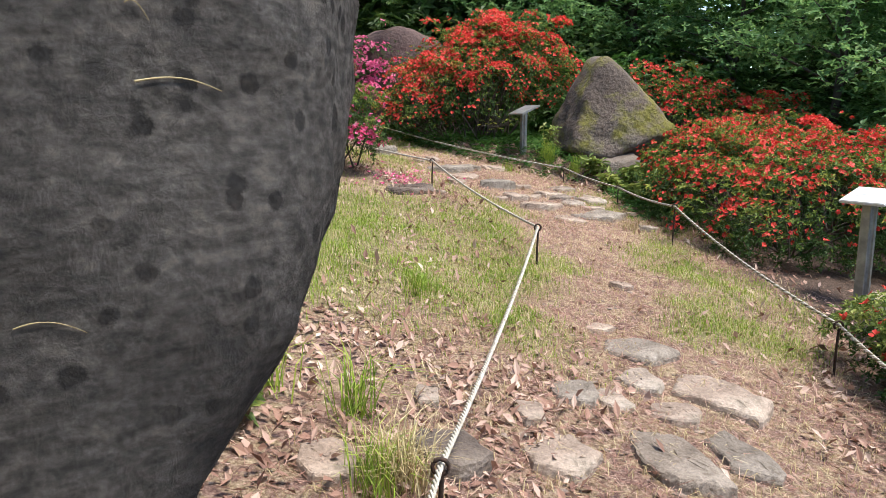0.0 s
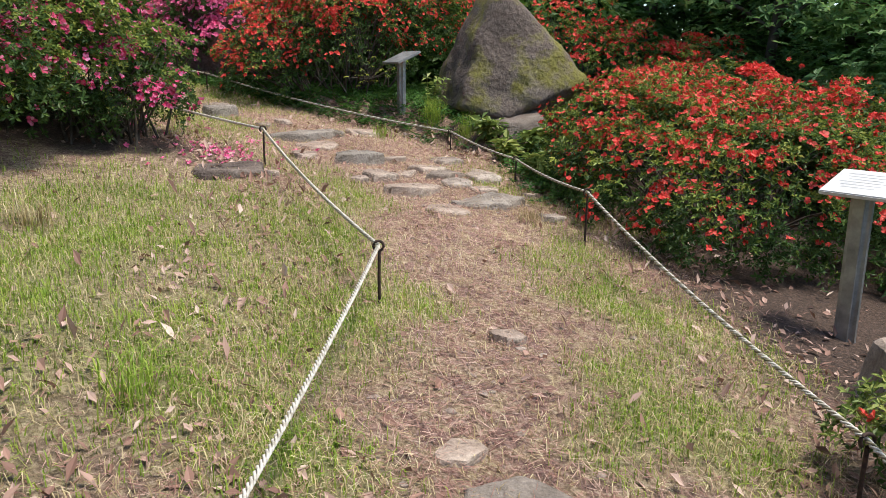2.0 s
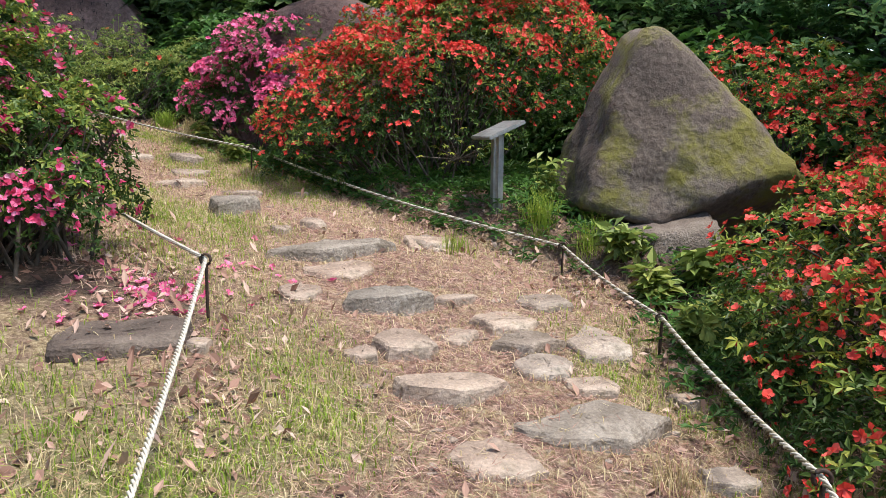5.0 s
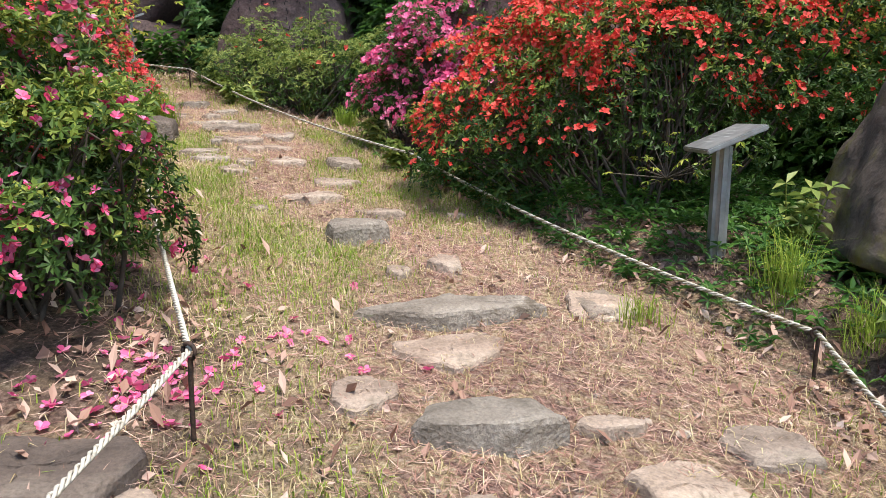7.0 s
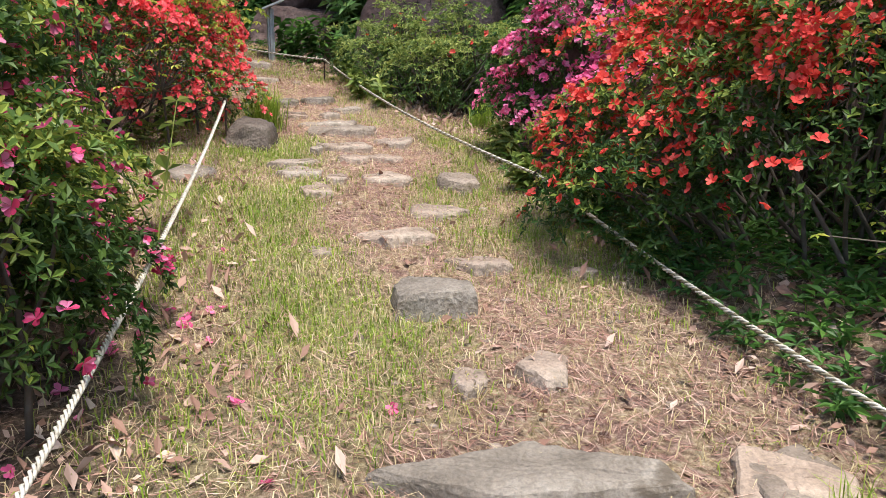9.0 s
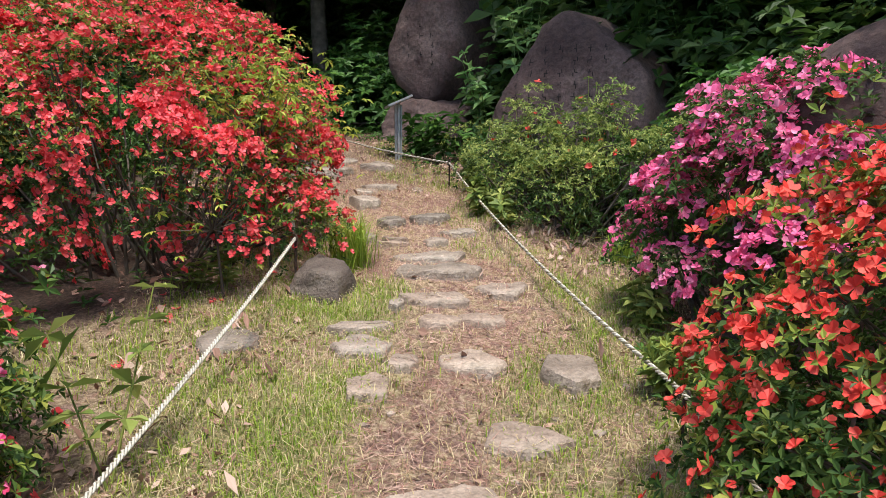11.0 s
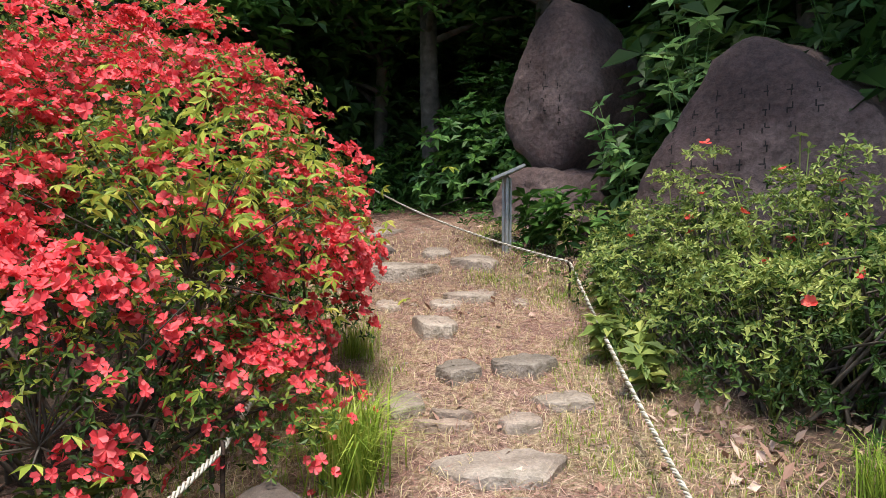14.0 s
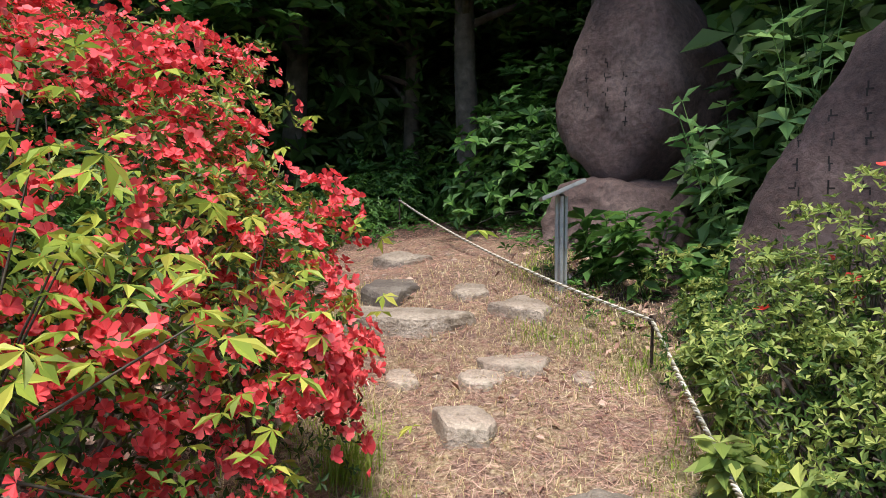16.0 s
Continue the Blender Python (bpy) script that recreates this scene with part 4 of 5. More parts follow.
def shrub_template(seed, w, h, tufts, leaf, leaf_size, label):
    r = np.random.default_rng(seed)
    e = tagged(new("undergrowth_shrub"), label, "shrub", "undergrowth shrubs")
    parts = []
    d = r.normal(size=(tufts, 3))
    d /= np.linalg.norm(d, axis=1, keepdims=True)
    d[:, 2] = np.abs(d[:, 2])
    p = d * [w, w, h] * (r.uniform(0.35, 1.0, tufts) ** 0.6)[:, None] * (1 + 0.25 * np.sin(d[:, :1] * 5 + seed) * np.sin(d[:, 1:2] * 6))
    for i in range(14):
        t = p[r.integers(tufts)] * 0.9
        k = np.linspace(0, 1, 5)[:, None]
        parts.append(tube(k * t + [[0, 0, 0.0]] + np.sin(k * 3.1) * [[0, 0, 0.15]] - [[0, 0, 0.05]], np.linspace(0.016, 0.005, 5), 5))
    v, f = join(parts)
    under(mesh_object("branches", v, f, M_BARK, True), e)
    v, f = whorls(p + [0, 0, 0.05], d + [0, 0, 0.4], r, 5, leaf_size, leaf_size * 0.5, 2.0)
    under(tagged(mesh_object("leaves", v, f, leaf), kind="stuff"), e)
    return e


T = [tree_template(1, 9.0, 0.3, 3.6, 1500, L_FOREST, 0.25, "tall broad-leaved tree with a dense dark green crown"),
     tree_template(2, 7.0, 0.22, 3.2, 1500, L_FOREST, 0.22, "broad-leaved tree with a forking trunk and green crown", 0.1),
     tree_template(3, 11.0, 0.4, 4.0, 1500, L_FOREST, 0.28, "tall woodland tree with dark bark and green leaves"),
     tree_template(4, 5.0, 0.25, 2.8, 2600, L_FRESH, 0.12, "young maple with fresh green spreading foliage")]
S = [shrub_template(5, 1.3, 1.5, 1100, L_COVER, 0.12, "dense dark green undergrowth shrub"),
     shrub_template(6, 1.0, 1.0, 900, L_COVER, 0.11, "leafy green undergrowth shrub"),
     # wood shade is put into the colour: this shrub takes the dark leaf
     shrub_template(7, 1.8, 2.4, 1100, L_DARKLEAF, 0.18, "tall shrub at the wood's edge, its leaf colour darkened for shade"),
     shrub_template(8, 1.5, 2.0, 1500, L_FRESH, 0.1, "fresh green undergrowth shrub in the sun")]


def plant(template, x, y, turn, size=1.0, first=[]):
    m = pose(x, y, H(x, y), 0, 0, turn) @ Matrix.Diagonal((size, size, size, 1))
    if template in first:
        return copy_thing(template, m)
    first.append(template)
    template.matrix_world = m
    return template


rt = random.Random(5)
# the wood behind the azaleas; open to the sun in the south-east
# the ones at (-10.6, 17.6) and (-7.0, 18.6) are added for canopy shade
for x, y, k, s in ((-3.6, 19.5, 0, 1.0), (0.6, 18.6, 1, 1.0), (4.0, 18.4, 2, 0.9), (7.6, 16.6, 0, 1.0), (10.2, 12.5, 1, 1.0), (-7.8, 20.0, 2, 1.0), (-12.5, 18.8, 1, 1.1), (-13.6, 14.6, 0, 1.0), (-12.8, 10.8, 2, 1.0),
                   (-11.4, 7.2, 0, 1.0), (-8.6, 4.2, 1, 1.0), (-7.6, 0.0, 2, 1.0), (-5.0, -5.0, 0, 1.0), (-11.6, 16.4, 2, 0.8), (-16.0, 17.0, 2, 1.1), (-10.0, 19.6, 0, 1.1), (-10.6, 17.6, 2, 0.9), (-7.0, 18.6, 2, 0.85), (-4.2, 18.4, 2, 0.85), (-13.6, 16.4, 1, 0.9), (-14.6, 15.3, 2, 0.8), (-12.6, 12.2, 2, 0.8), (-15.2, 14.0, 0, 0.9)):
    plant(T[k], x, y, rt.uniform(0, 360), s)
for ring, rad in ((18, 19.0), (16, 26.0)):
    for i in range(ring):
        a = 6.283 * (i + rt.uniform(-0.3, 0.3)) / ring
        rr = rad + rt.uniform(-2, 2)
        if -1.4 < math.atan2(math.sin(a), math.cos(a)) < 0.1:
            rr += 9
        plant(T[rt.choice((0, 1, 2))], -2.5 + rr * math.cos(a), 9 + rr * math.sin(a), rt.uniform(0, 360), rt.uniform(0.9, 1.25))
for x, y, s in ((6.2, 12.6, 0.9), (7.2, 10.2, 0.9), (5.4, 15.4, 1.0), (8.0, 13.6, 1.1), (2.0, 17.0, 0.9), (8.6, 8.0, 0.9)):
    plant(T[3], x, y, rt.uniform(0, 360), s)
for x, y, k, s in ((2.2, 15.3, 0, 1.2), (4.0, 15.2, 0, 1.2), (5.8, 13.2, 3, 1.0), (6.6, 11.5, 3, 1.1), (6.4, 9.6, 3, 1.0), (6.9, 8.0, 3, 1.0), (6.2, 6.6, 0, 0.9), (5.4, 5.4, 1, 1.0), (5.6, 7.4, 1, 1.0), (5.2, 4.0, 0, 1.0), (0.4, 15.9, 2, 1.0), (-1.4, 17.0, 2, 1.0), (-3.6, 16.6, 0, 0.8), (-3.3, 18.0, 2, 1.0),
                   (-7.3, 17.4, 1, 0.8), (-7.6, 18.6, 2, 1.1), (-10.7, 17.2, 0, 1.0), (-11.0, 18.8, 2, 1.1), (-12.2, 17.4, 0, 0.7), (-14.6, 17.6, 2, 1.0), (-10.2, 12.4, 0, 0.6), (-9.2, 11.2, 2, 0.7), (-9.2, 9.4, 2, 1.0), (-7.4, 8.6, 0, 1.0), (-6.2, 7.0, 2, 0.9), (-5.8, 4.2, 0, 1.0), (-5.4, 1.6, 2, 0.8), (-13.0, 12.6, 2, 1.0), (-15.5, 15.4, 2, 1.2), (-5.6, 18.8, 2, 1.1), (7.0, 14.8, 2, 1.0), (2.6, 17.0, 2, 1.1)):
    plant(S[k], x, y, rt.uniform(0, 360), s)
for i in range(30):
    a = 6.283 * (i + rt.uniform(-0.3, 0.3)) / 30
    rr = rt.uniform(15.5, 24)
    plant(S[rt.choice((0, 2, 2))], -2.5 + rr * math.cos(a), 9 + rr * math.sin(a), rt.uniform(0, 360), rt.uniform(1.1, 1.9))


for x, y, s in ((-11.7, 14.7, 0.6), (-10.8, 13.9, 0.6), (-12.6, 15.6, 0.8), (-9.6, 13.7, 0.45)):
    plant(S[1], x, y, rt.uniform(0, 360), s)
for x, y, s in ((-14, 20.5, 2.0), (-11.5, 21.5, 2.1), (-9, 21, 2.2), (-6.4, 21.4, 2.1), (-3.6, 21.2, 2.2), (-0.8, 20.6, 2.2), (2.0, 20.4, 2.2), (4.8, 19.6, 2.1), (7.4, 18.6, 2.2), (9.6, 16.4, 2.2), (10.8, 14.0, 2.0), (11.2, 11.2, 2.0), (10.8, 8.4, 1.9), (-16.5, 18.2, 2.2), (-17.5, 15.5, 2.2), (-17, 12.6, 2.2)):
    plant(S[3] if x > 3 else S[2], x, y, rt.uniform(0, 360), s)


# ---------- grass and litter ----------
def scatter(n, x0, x1, y0, y1, weight, r):
    out = []
    total = 0
    while total < n:
        x, y = r.uniform(x0, x1, n), r.uniform(y0, y1, n)
        k = r.random(n) < weight(x, y)
        out.append(np.stack([x[k], y[k]], 1))
        total += k.sum()
    p = np.concatenate(out)[:n]
    return np.column_stack([p, height(p[:, 0], p[:, 1])])


def blades(p, r, length, width, lean=0.6):
    """Bent grass blades of three triangles."""
    n = len(p)
    a = r.uniform(0, 6.283, n)
    out = np.column_stack([np.cos(a), np.sin(a), np.zeros(n)])
    side = np.column_stack([-np.sin(a), np.cos(a), np.zeros(n)])
    L = (length * r.uniform(0.45, 1.3, n))[:, None]
    W = (width * r.uniform(0.7, 1.3, n))[:, None]
    b = (lean * r.uniform(0.3, 1.6, n))[:, None]
    up = np.array([[0, 0, 1.0]])
    mid = p + up * L * 0.55 + out * L * 0.25 * b
    tip = p + up * L * np.maximum(0.95 - 0.35 * b, 0.12) + out * L * 0.75 * b
    v = np.stack([p - side * W * 0.5 - up * 0.01, p + side * W * 0.5 - up * 0.01, mid + side * W * 0.4, mid - side * W * 0.4, tip], 1)
    f = np.arange(n)[:, None] * 5
    return v.reshape(-1, 3), np.concatenate([f + [[0, 1, 2]], f + [[0, 2, 3]], f + [[3, 2, 4]]], 0)


def stuff(name, vf, material, label, category):
    return tagged(mesh_object(name, vf[0], vf[1], material), label, category, kind="stuff")


box = (-9, 4.2, 1.5, 16.5)
p = scatter(62000, *box, lambda x, y: turf_amount(x, y) * (0.3 + 0.7 * patch(x + 1.7, y, 5.3)), rng)
stuff("grass", blades(p, rng, 0.065, 0.005, 0.9), L_GRASS, "short green grass of the lawn and verges", "grass")
p = scatter(60000, *box, lambda x, y: 0.9 * turf_amount(x, y) * (1.1 - 0.7 * patch(x + 1.7, y, 5.3)) + 0.2 * smooth(path_dist(x, y), 2.0, 1.0), rng)
stuff("dry_grass", blades(p, rng, 0.07, 0.004, 1.5), L_STRAW, "dry straw-coloured grass among the green", "grass")


def litter_weight(x, y):
    d = path_dist(x, y)
    return smooth(d, 2.2, 0.9) * (0.35 + 0.65 * patch(x + 3, y, 1.9)) * (1 - 0.75 * turf_amount(x, y)) * (1 - 0.75 * smooth(x, -5.6, -7.4))


def flat_bits(p, r, length, width, lift=0.012, tip=0.25):
    n = len(p)
    a = r.uniform(0, 6.283, n)
    al = np.column_stack([np.cos(a), np.sin(a), r.normal(size=n) * tip])
    al[:, 2] += -0.1405 * al[:, 0] + 0.0972 * al[:, 1]
    sd = np.column_stack([-np.sin(a), np.cos(a), r.normal(size=n) * tip])
    L = length * r.uniform(0.5, 1.3, n)
    return leaf_quads(p + np.column_stack([np.zeros((n, 2)), r.uniform(0.002, lift, n)]), al, sd, L, L * width / length, -0.05)


p = scatter(98000, -11, 4.2, 1.2, 16.5, litter_weight, rng)
stuff("pine_needles", flat_bits(p, rng, 0.08, 0.0034, 0.025), L_NEEDLE, "reddish brown pine needles strewn over the path", "needles")


p = scatter(16000, -11.5, -5, 12.5, 16.5, lambda x, y: smooth(x, -5.4, -7.2) * smooth(path_dist(x, y), 1.6, 0.7), rng)
stuff("pine_needles", flat_bits(p, rng, 0.08, 0.0036, 0.025), L_SHADEDNEEDLE, "red-brown pine needles under the trees, darkened for their shade", "needles")


def leaf_fall(x, y):
    near = smooth(y, 5.2, 3.6) * smooth(x, 1.2, 0.2)
    edge = smooth(path_dist(x, y), 0.7, 1.2) * smooth(path_dist(x, y), 2.4, 1.4)
    return np.clip(near + 0.45 * edge + 0.05, 0, 1) * (0.2 + 0.8 * patch(x, y, 2.3)) * (1 - 0.5 * turf_amount(x, y))


p = scatter(24000, -9, 4.2, 1.2, 16.5, leaf_fall, rng)
stuff("fallen_leaves", flat_bits(p, rng, 0.062, 0.03, 0.03, 0.6), L_DEAD, "dry curled brown leaves on the ground", "leaves")


# ---------- ground cover, tufts and small plants ----------
def cover_weight(x, y):
    d = path_dist(x, y)
    bank = smooth(y, 11.0, 11.8) * smooth(x, -2.6, -1.6) * smooth(d, 0.75, 1.1) * smooth(y + 0.62 * x, 11.95, 12.15) * smooth(x, 2.2, 1.6)
    side = smooth(x, 1.9, 2.3) * smooth(y, 8.8, 9.6) * smooth(y, 11.6, 10.8) * smooth(x, 3.2, 2.7)
    wood = smooth(x, -3.0, -5.0) * np.maximum(smooth(d, 1.1, 1.9), smooth(d, 0.6, 1.0) * smooth(x, -6.5, -8.0)) * (y > 13.4) + smooth(x, -10.2, -11)
    west = smooth(d, 1.7, 2.4) * (y < 13.5) * smooth(x, -2.5, -3.5) * smooth(y, 7, 9)
    return np.clip(bank + side + 0.2 * wood + 0.08 * west, 0, 1)


p = scatter(14000, -14, 4.5, 7, 19, cover_weight, rng)
p[:, 2] += rng.uniform(0.01, 0.13, len(p))
stuff("ground_cover", whorls(p, np.tile([0, 0, 1.0], (len(p), 1)), rng, 5, 0.075, 0.026, 2.0), L_COVER, "low dark green ground cover under the azaleas", "ground cover")


def tuft(x, y, n, length, material, label, width=0.006, seed=1):
    r = np.random.default_rng(seed)
    q = np.column_stack([x + r.normal(size=n) * 0.06, y + r.normal(size=n) * 0.06, np.zeros(n)])
    q[:, 2] = height(q[:, 0], q[:, 1])
    v, f = blades(q, r, length, width, 0.8)
    return tagged(mesh_object("grass_tuft", v, f, material), label, "grass tuft", "grass tufts")


tuft(-4.62, 13.05, 300, 0.48, L_GRASS, "tall bright green grass tuft beside the dark stone", 0.007, 1)
tuft(-4.85, 13.15, 240, 0.4, L_GRASS, "tall bright green grass tuft beside the dark stone", 0.007, 2)
tuft(-6.2, 13.55, 260, 0.3, L_GRASS, "fine green grass tuft at the edge of the path", 0.004, 3)
tuft(1.35, 11.65, 260, 0.34, L_GRASS, "fine green grass tuft beside the sign", 0.004, 4)
tuft(1.75, 11.35, 160, 0.3, L_GRASS, "fine green grass tuft at the peaked boulder", 0.004, 5)
tuft(-0.22, 2.72, 220, 0.3, L_STRAW, "yellowed grass tuft among dry leaves", 0.005, 6)
tuft(-0.3, 2.66, 120, 0.28, L_GRASS, "green grass tuft among dry leaves", 0.005, 7)
tuft(1.95, 8.45, 120, 0.16, L_STRAW, "dry grass tuft beside a step stone", 0.004, 8)
tuft(0.72, 11.2, 90, 0.2, L_GRASS, "small green grass tuft beside a stone", 0.005, 9)
tuft(-5.3, 15.0, 200, 0.3, L_GRASS, "green grass tuft under the shrub", 0.005, 10)
tuft(-3.6, 14.9, 300, 0.3, L_GRASS, "tall grass tuft by the pink azalea", 0.005, 11)
tuft(-3.1, 14.7, 300, 0.28, L_STRAW, "dry grass tuft by the pink azalea", 0.005, 12)


def sprout(x, y, tall, leaf, size, label, seed, stalks=3):
    """A leafy weed: upright stalks with leaves in pairs."""
    r = np.random.default_rng(seed)
    e = tagged(base_empty("leafy_plant", x, y), label, "plant", "leafy weeds")
    parts, P, N = [], [], []
    for i in range(stalks):
        a = r.uniform(0, 6.28)
        b = np.array([x + r.normal() * 0.03, y + r.normal() * 0.03, H(x, y) - 0.02])
        t = b + [math.cos(a) * tall * 0.3, math.sin(a) * tall * 0.3, tall * r.uniform(0.75, 1.1)]
        k = np.linspace(0, 1, 5)[:, None]
        parts.append(tube(b + (t - b) * k, np.linspace(0.006, 0.003, 5), 5))
        for h in np.linspace(0.35, 1.0, 5):
            P.append(b + (t - b) * h)
            N.append(t - b)
    v, f = join(parts)
    under(mesh_object("stalks", v, f, leaf, True), e)
    N = np.array(N) / np.linalg.norm(N, axis=1, keepdims=True)
    v, f = whorls(np.array(P), N, r, 4, size, size * 0.46, 4.0)
    under(tagged(mesh_object("leaves", v, f, leaf), kind="stuff"), e)
    return e


sprout(-4.67, 12.1, 0.3, L_BRIGHT, 0.1, "bright green broad-leaved weed on the bank", 1)
sprout(-4.85, 11.95, 0.26, L_BRIGHT, 0.09, "bright green broad-leaved weed on the bank", 2)
tuft(-0.5, 3.25, 60, 0.4, L_GRASS, "tall thin green grass beside the great boulder", 0.008, 13)
tuft(-0.95, 3.4, 70, 0.35, L_GRASS, "tall thin green grass in dry leaves", 0.008, 14)
tuft(-1.5, 4.3, 80, 0.3, L_GRASS, "long green grass in dry leaves", 0.007, 15)
tuft(-0.3, 5.1, 70, 0.25, L_GRASS, "bright green grass tuft in the lawn", 0.006, 16)
tuft(-1.4, 6.9, 90, 0.25, L_STRAW, "pale dry grass tuft in the lawn", 0.006, 17)
tuft(-2.0, 7.2, 90, 0.25, L_STRAW, "pale dry grass tuft in the lawn", 0.006, 18)
sprout(-1.0, 3.0, 0.3, L_BRIGHT, 0.13, "broad-leaved green weed beside the great boulder", 4, 3)
sprout(-1.75, 4.6, 0.16, L_BRIGHT, 0.1, "low green weed in the lawn", 5, 3)
sprout(-2.75, 10.95, 0.75, L_BRIGHT, 0.13, "tall green weed growing through the azalea", 7, 2)
sprout(-2.3, 10.35, 0.35, L_COVER, 0.13, "leafy green plant at the rope", 8, 6)
sprout(1.35, 12.15, 0.4, L_BRIGHT, 0.1, "young maple shoot beside the sign", 9, 4)
sprout(-2.55, 13.9, 0.3, L_BRIGHT, 0.1, "leafy green weed by the pale stone", 10, 8)
sprout(-2.0, 13.35, 0.28, L_BRIGHT, 0.1, "leafy green weed by the pale stone", 11, 8)
for i, (x, y) in enumerate(((2.3, 9.9), (2.45, 10.3), (2.2, 10.7), (2.0, 11.2), (2.65, 9.6), (2.5, 10.9))):
    sprout(x, y, 0.28, L_BRIGHT, 0.14, "bright green fern beside the rope", 20 + i, 6)
for i, (x, y, h) in enumerate(((-7.3, 16.7, 1.5), (-7.1, 16.9, 1.9), (-7.5, 16.0, 0.6), (-7.9, 15.9, 0.5), (-6.8, 16.0, 0.6), (-4.4, 17.2, 1.2), (-3.9, 16.9, 1.0), (-7.0, 17.4, 2.3), (-5.6, 17.9, 3.3), (-5.0, 18.1, 3.0), (-6.4, 18.2, 3.6), (-8.0, 18.3, 3.4), (-4.3, 17.8, 2.4))):
    sprout(x, y, h, L_FRESH if h in (1.5, 1.9, 2.3) else L_FOREST, 0.17, "sapling with broad light green leaves between the boulders", 40 + i, 7)


for i, (x, y, h) in enumerate(((-4.68, 15.55, 1.2), (-5.3, 15.45, 1.0), (-4.2, 15.6, 1.05), (-3.7, 15.75, 1.1), (-5.6, 15.65, 0.9), (-4.9, 15.25, 0.8), (-4.4, 15.15, 0.72), (-5.9, 15.75, 0.75))):
    sprout(x, y, h, L_BRIGHT, 0.065, "long leafy shoots standing above the green shrub", 60 + i, 7)
for i, (x, y) in enumerate(((-6.1, 15.45), (-5.75, 15.2), (-5.3, 14.85), (-4.85, 14.75), (-6.5, 15.75), (-6.9, 15.95))):
    sprout(x, y, 0.3, L_BRIGHT, 0.12, "broad-leaved green weed under the rope", 70 + i, 5)


# fallen blossoms beside the rope
def blossom_fall(cx, cy, sx, sy, n, material, label, seed):
    r = np.random.default_rng(seed)
    q = np.column_stack([cx + r.normal(size=n) * sx, cy + r.normal(size=n) * sy, np.zeros(n)])
    q[:, 2] = height(q[:, 0], q[:, 1]) + 0.02
    v, f = blossoms(q, np.tile([0, 0, 1.0], (n, 1)), r, 0.028)
    return stuff("fallen_blossoms", (v, f), material, label, "blossoms")


blossom_fall(-0.75, 9.3, 0.25, 0.3, 70, F_PINK, "pink azalea blossoms fallen on the grass", 1)
blossom_fall(-0.5, 9.9, 0.3, 0.3, 16, F_PINK, "pink azalea blossoms fallen on the path", 2)
blossom_fall(-1.7, 10.3, 0.3, 0.4, 20, F_PINK, "pink azalea blossoms fallen under the bush", 3)
blossom_fall(-4.6, 12.0, 0.4, 0.4, 14, F_CORAL, "red azalea blossoms fallen on the bank", 4)


# ---------- maple sprays ----------
def maple_spray(x, y, z, n, spread, label, seed, size=0.075):
    """A thin maple branch with flat five-lobed leaves."""
    r = np.random.default_rng(seed)
    e = tagged(base_empty("maple_sapling", x, y), label, "maple")
    top = np.array([x, y, H(x, y) + z])
    b = np.array([x - 0.1, y + 0.1, H(x, y) - 0.03])
    parts = [tube(b + (top - b) * np.linspace(0, 1, 6)[:, None], np.linspace(0.012, 0.006, 6), 5)]
    P = top + r.normal(size=(n, 3)) * spread
    for q in P[:: max(1, n // 16)]:
        m = top - [0, 0, 0.3 * z]
        parts.append(tube(m + (q - m) * np.linspace(0, 1, 4)[:, None], np.linspace(0.005, 0.002, 4), 4))
    v, f = join(parts)
    under(mesh_object("branches", v, f, M_BARK, True), e)
    out = r.normal(size=(n, 3)) * [1, 1, 0.2]
    out /= np.linalg.norm(out, axis=1, keepdims=True)
    up = np.array([0, 0, 1.0]) + r.normal(size=(n, 3)) * 0.35
    sd = np.cross(up, out)
    sd /= np.linalg.norm(sd, axis=1, keepdims=True)
    vs = []
    for a, k in ((-1.9, 0.5), (-0.95, 0.85), (0, 1.0), (0.95, 0.85), (1.9, 0.5)):
        al = out * math.cos(a) + sd * math.sin(a) - [0, 0, 0.25]
        w = np.cross(up, al)
        w /= np.linalg.norm(w, axis=1, keepdims=True)
        vs.append(leaf_quads(P, al, w, np.full(n, size * k), np.full(n, size * k * 0.36)))
    v, f = join(vs)
    under(tagged(mesh_object("leaves", v, f, L_MAPLE), kind="stuff"), e)
    return e


maple_spray(-4.85, 12.45, 1.3, 260, (0.24, 0.26, 0.22), "young maple with yellow-green leaves growing through the red azalea", 1, 0.075)
maple_spray(-5.55, 13.05, 1.0, 130, (0.25, 0.25, 0.25), "young maple with light green leaves at the azalea's edge", 2, 0.07)
maple_spray(-4.45, 11.95, 0.7, 60, (0.2, 0.2, 0.2), "young maple shoot among red blossoms", 3, 0.065)
maple_spray(0.6, 12.35, 0.45, 28, (0.2, 0.12, 0.1), "young maple shoots under the red azalea", 4, 0.06)
maple_spray(2.75, 9.15, 0.55, 60, (0.2, 0.3, 0.15), "young maple shoots at the edge of the azalea", 5)


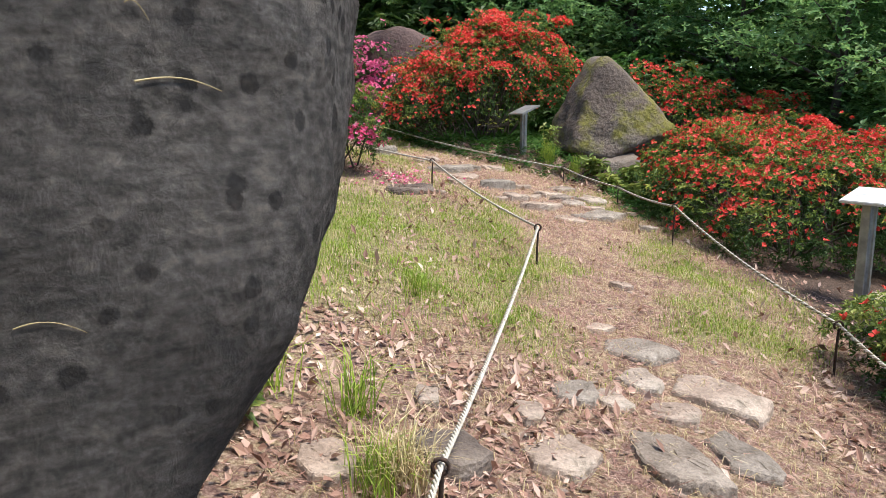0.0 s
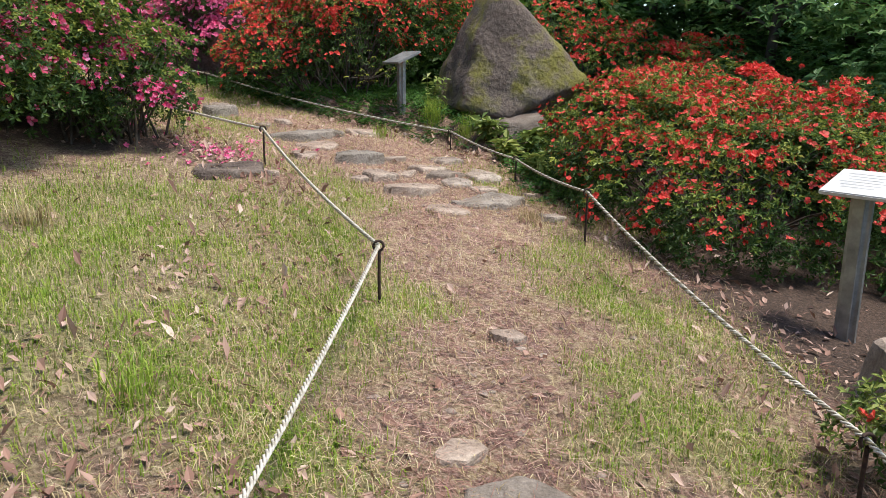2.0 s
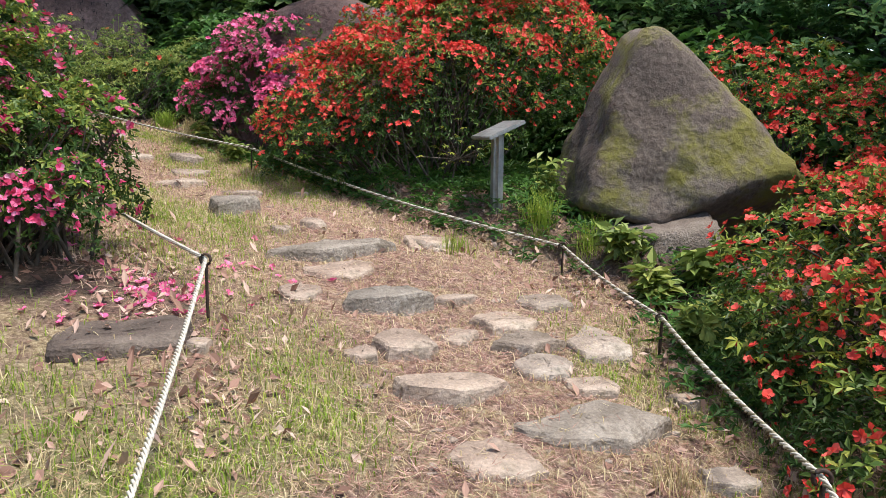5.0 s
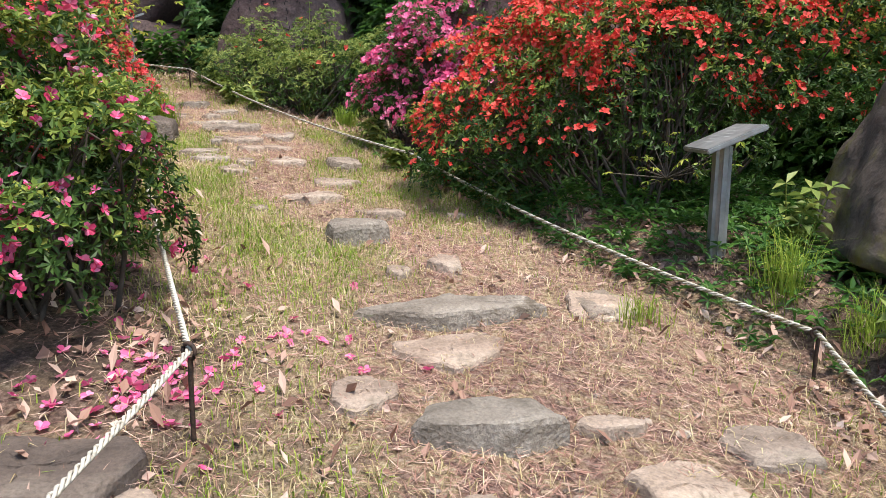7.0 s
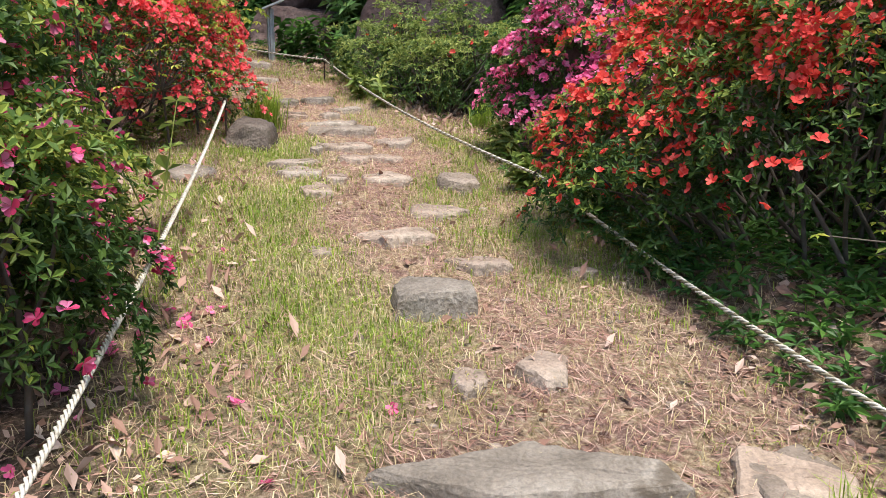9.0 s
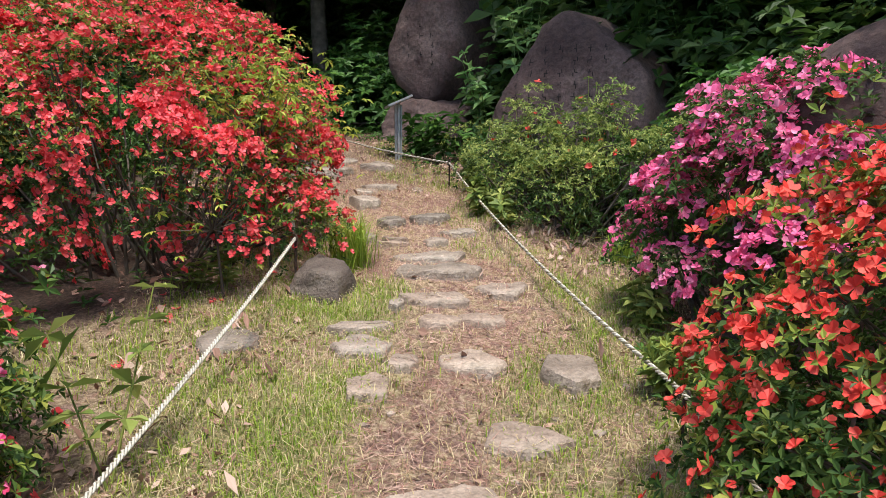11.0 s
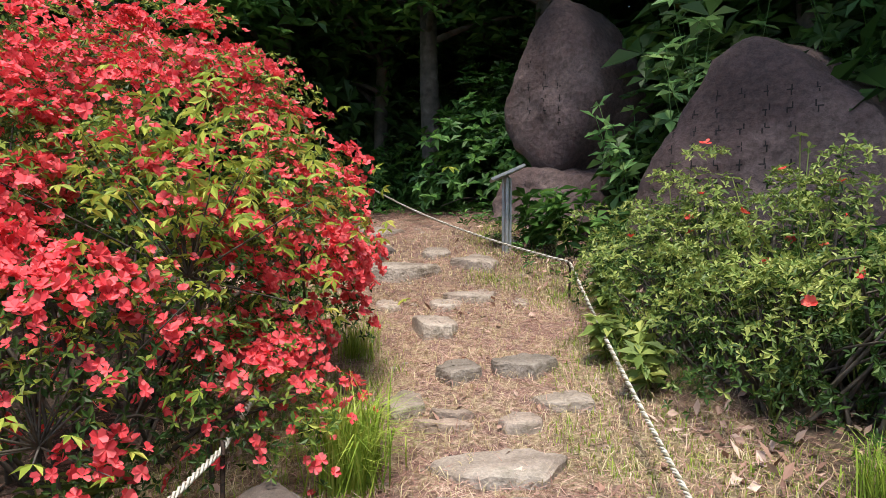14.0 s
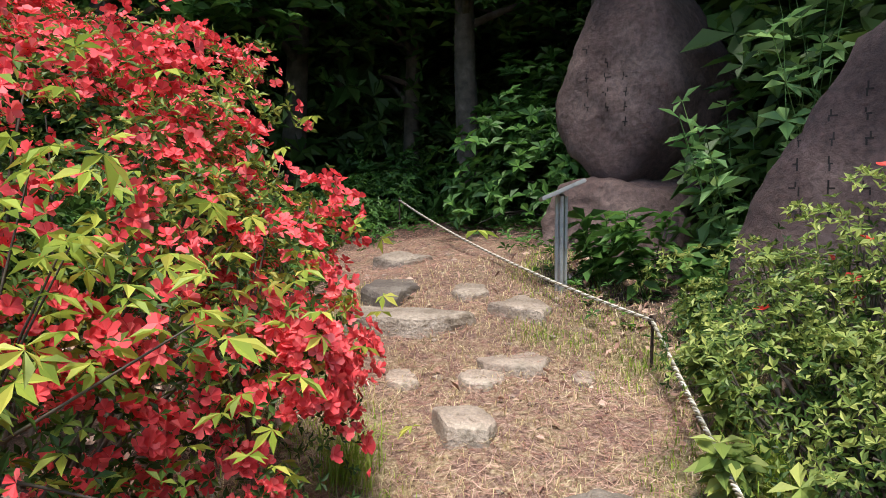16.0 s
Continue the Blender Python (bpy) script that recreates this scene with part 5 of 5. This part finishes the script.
# ---------- pebbles and a pine cone ----------
def pebbles(n, seed):
    r = np.random.default_rng(seed)
    p = scatter(n, -9.5, 3, 1.6, 15.5, lambda x, y: smooth(path_dist(x, y), 1.1, 0.5), r)
    bm = bmesh.new()
    bmesh.ops.create_icosphere(bm, subdivisions=1, radius=1)
    V0 = np.array([v.co[:] for v in bm.verts])
    F0 = np.array([[v.index for v in f.verts] for f in bm.faces])
    bm.free()
    parts = []
    for q in p:
        s = r.uniform(0.008, 0.03) * r.uniform(0.6, 1.2, 3) * [1.3, 1, 0.6]
        a = r.uniform(0, 6.28)
        v = V0 * r.uniform(0.75, 1.2, (len(V0), 1)) * s
        parts.append((np.column_stack([v[:, 0] * math.cos(a) - v[:, 1] * math.sin(a), v[:, 0] * math.sin(a) + v[:, 1] * math.cos(a), v[:, 2]]) + q, F0))
    return join(parts)


stuff("pebbles", pebbles(420, 3), M_STEP, "small pale pebbles scattered on the path", "pebbles")


def pine_cone(x, y, z):
    r = np.random.default_rng(9)
    n = 70
    k = np.linspace(0, 1, n)
    a = k * 44
    rad = 0.018 * np.sin(np.pi * (0.12 + 0.85 * k))
    base = np.column_stack([x + (k - 0.5) * 0.05, y + 0.3 * rad * np.cos(a), z + 0.02 + 0.3 * rad * np.sin(a)])
    al = np.column_stack([np.full(n, 0.35), np.cos(a), np.sin(a)])
    al /= np.linalg.norm(al, axis=1, keepdims=True)
    sd = np.column_stack([np.zeros(n), -np.sin(a), np.cos(a)])
    v, f = leaf_quads(base, al, sd, rad * 1.1 + 0.003, np.full(n, 0.011), 0.1, 0.8)
    return tagged(mesh_object("pine_cone", v, f, L_DEAD), "dry brown pine cone lying on the flat stone", "pine cone")


pine_cone(-0.02, 10.98, H(-0.02, 10.98) + 0.06)


# ---------- dry twigs on the great boulder ----------
def twig_on_boulder(ob, y, z, length, slope, thick, label):
    """A thin dry stem that lies against the boulder's face, found by looking along the path's side."""
    me = ob.data
    tree = BVHTree.FromPolygons([v.co[:] for v in me.vertices], [tuple(p.vertices) for p in me.polygons])
    inv = ob.matrix_world.inverted()
    pts = []
    for k in np.linspace(0, 1, 9):
        start = Vector((0.25, y, z)) + Vector((0, length * (k - 0.5), slope * length * (k - 0.5) + 0.012 * math.sin(k * 3.1)))
        hit, nrm, _, _ = tree.ray_cast(inv @ start, (inv.to_3x3() @ Vector((-1, 0.25, 0))).normalized())
        if hit is None:
            continue
        pts.append((ob.matrix_world @ hit + (ob.matrix_world.to_3x3() @ nrm).normalized() * 0.004)[:])
    if len(pts) < 4:
        return
    v, f = tube(pts, np.linspace(thick, thick * 0.4, len(pts)), 5)
    tagged(mesh_object("dry_twig", v, f, L_STRAW, True), label, "twig", "twigs on the boulder")


twig_on_boulder(GREAT, 0.925, 1.65, 0.11, -0.09, 0.0016, "pale dry grass stem caught on the pitted boulder")
twig_on_boulder(GREAT, 0.725, 1.33, 0.06, -0.25, 0.001, "thin dry pine needle caught on the pitted boulder")
twig_on_boulder(GREAT, 0.88, 1.75, 0.03, -0.7, 0.001, "short dry pine needle caught on the pitted boulder")
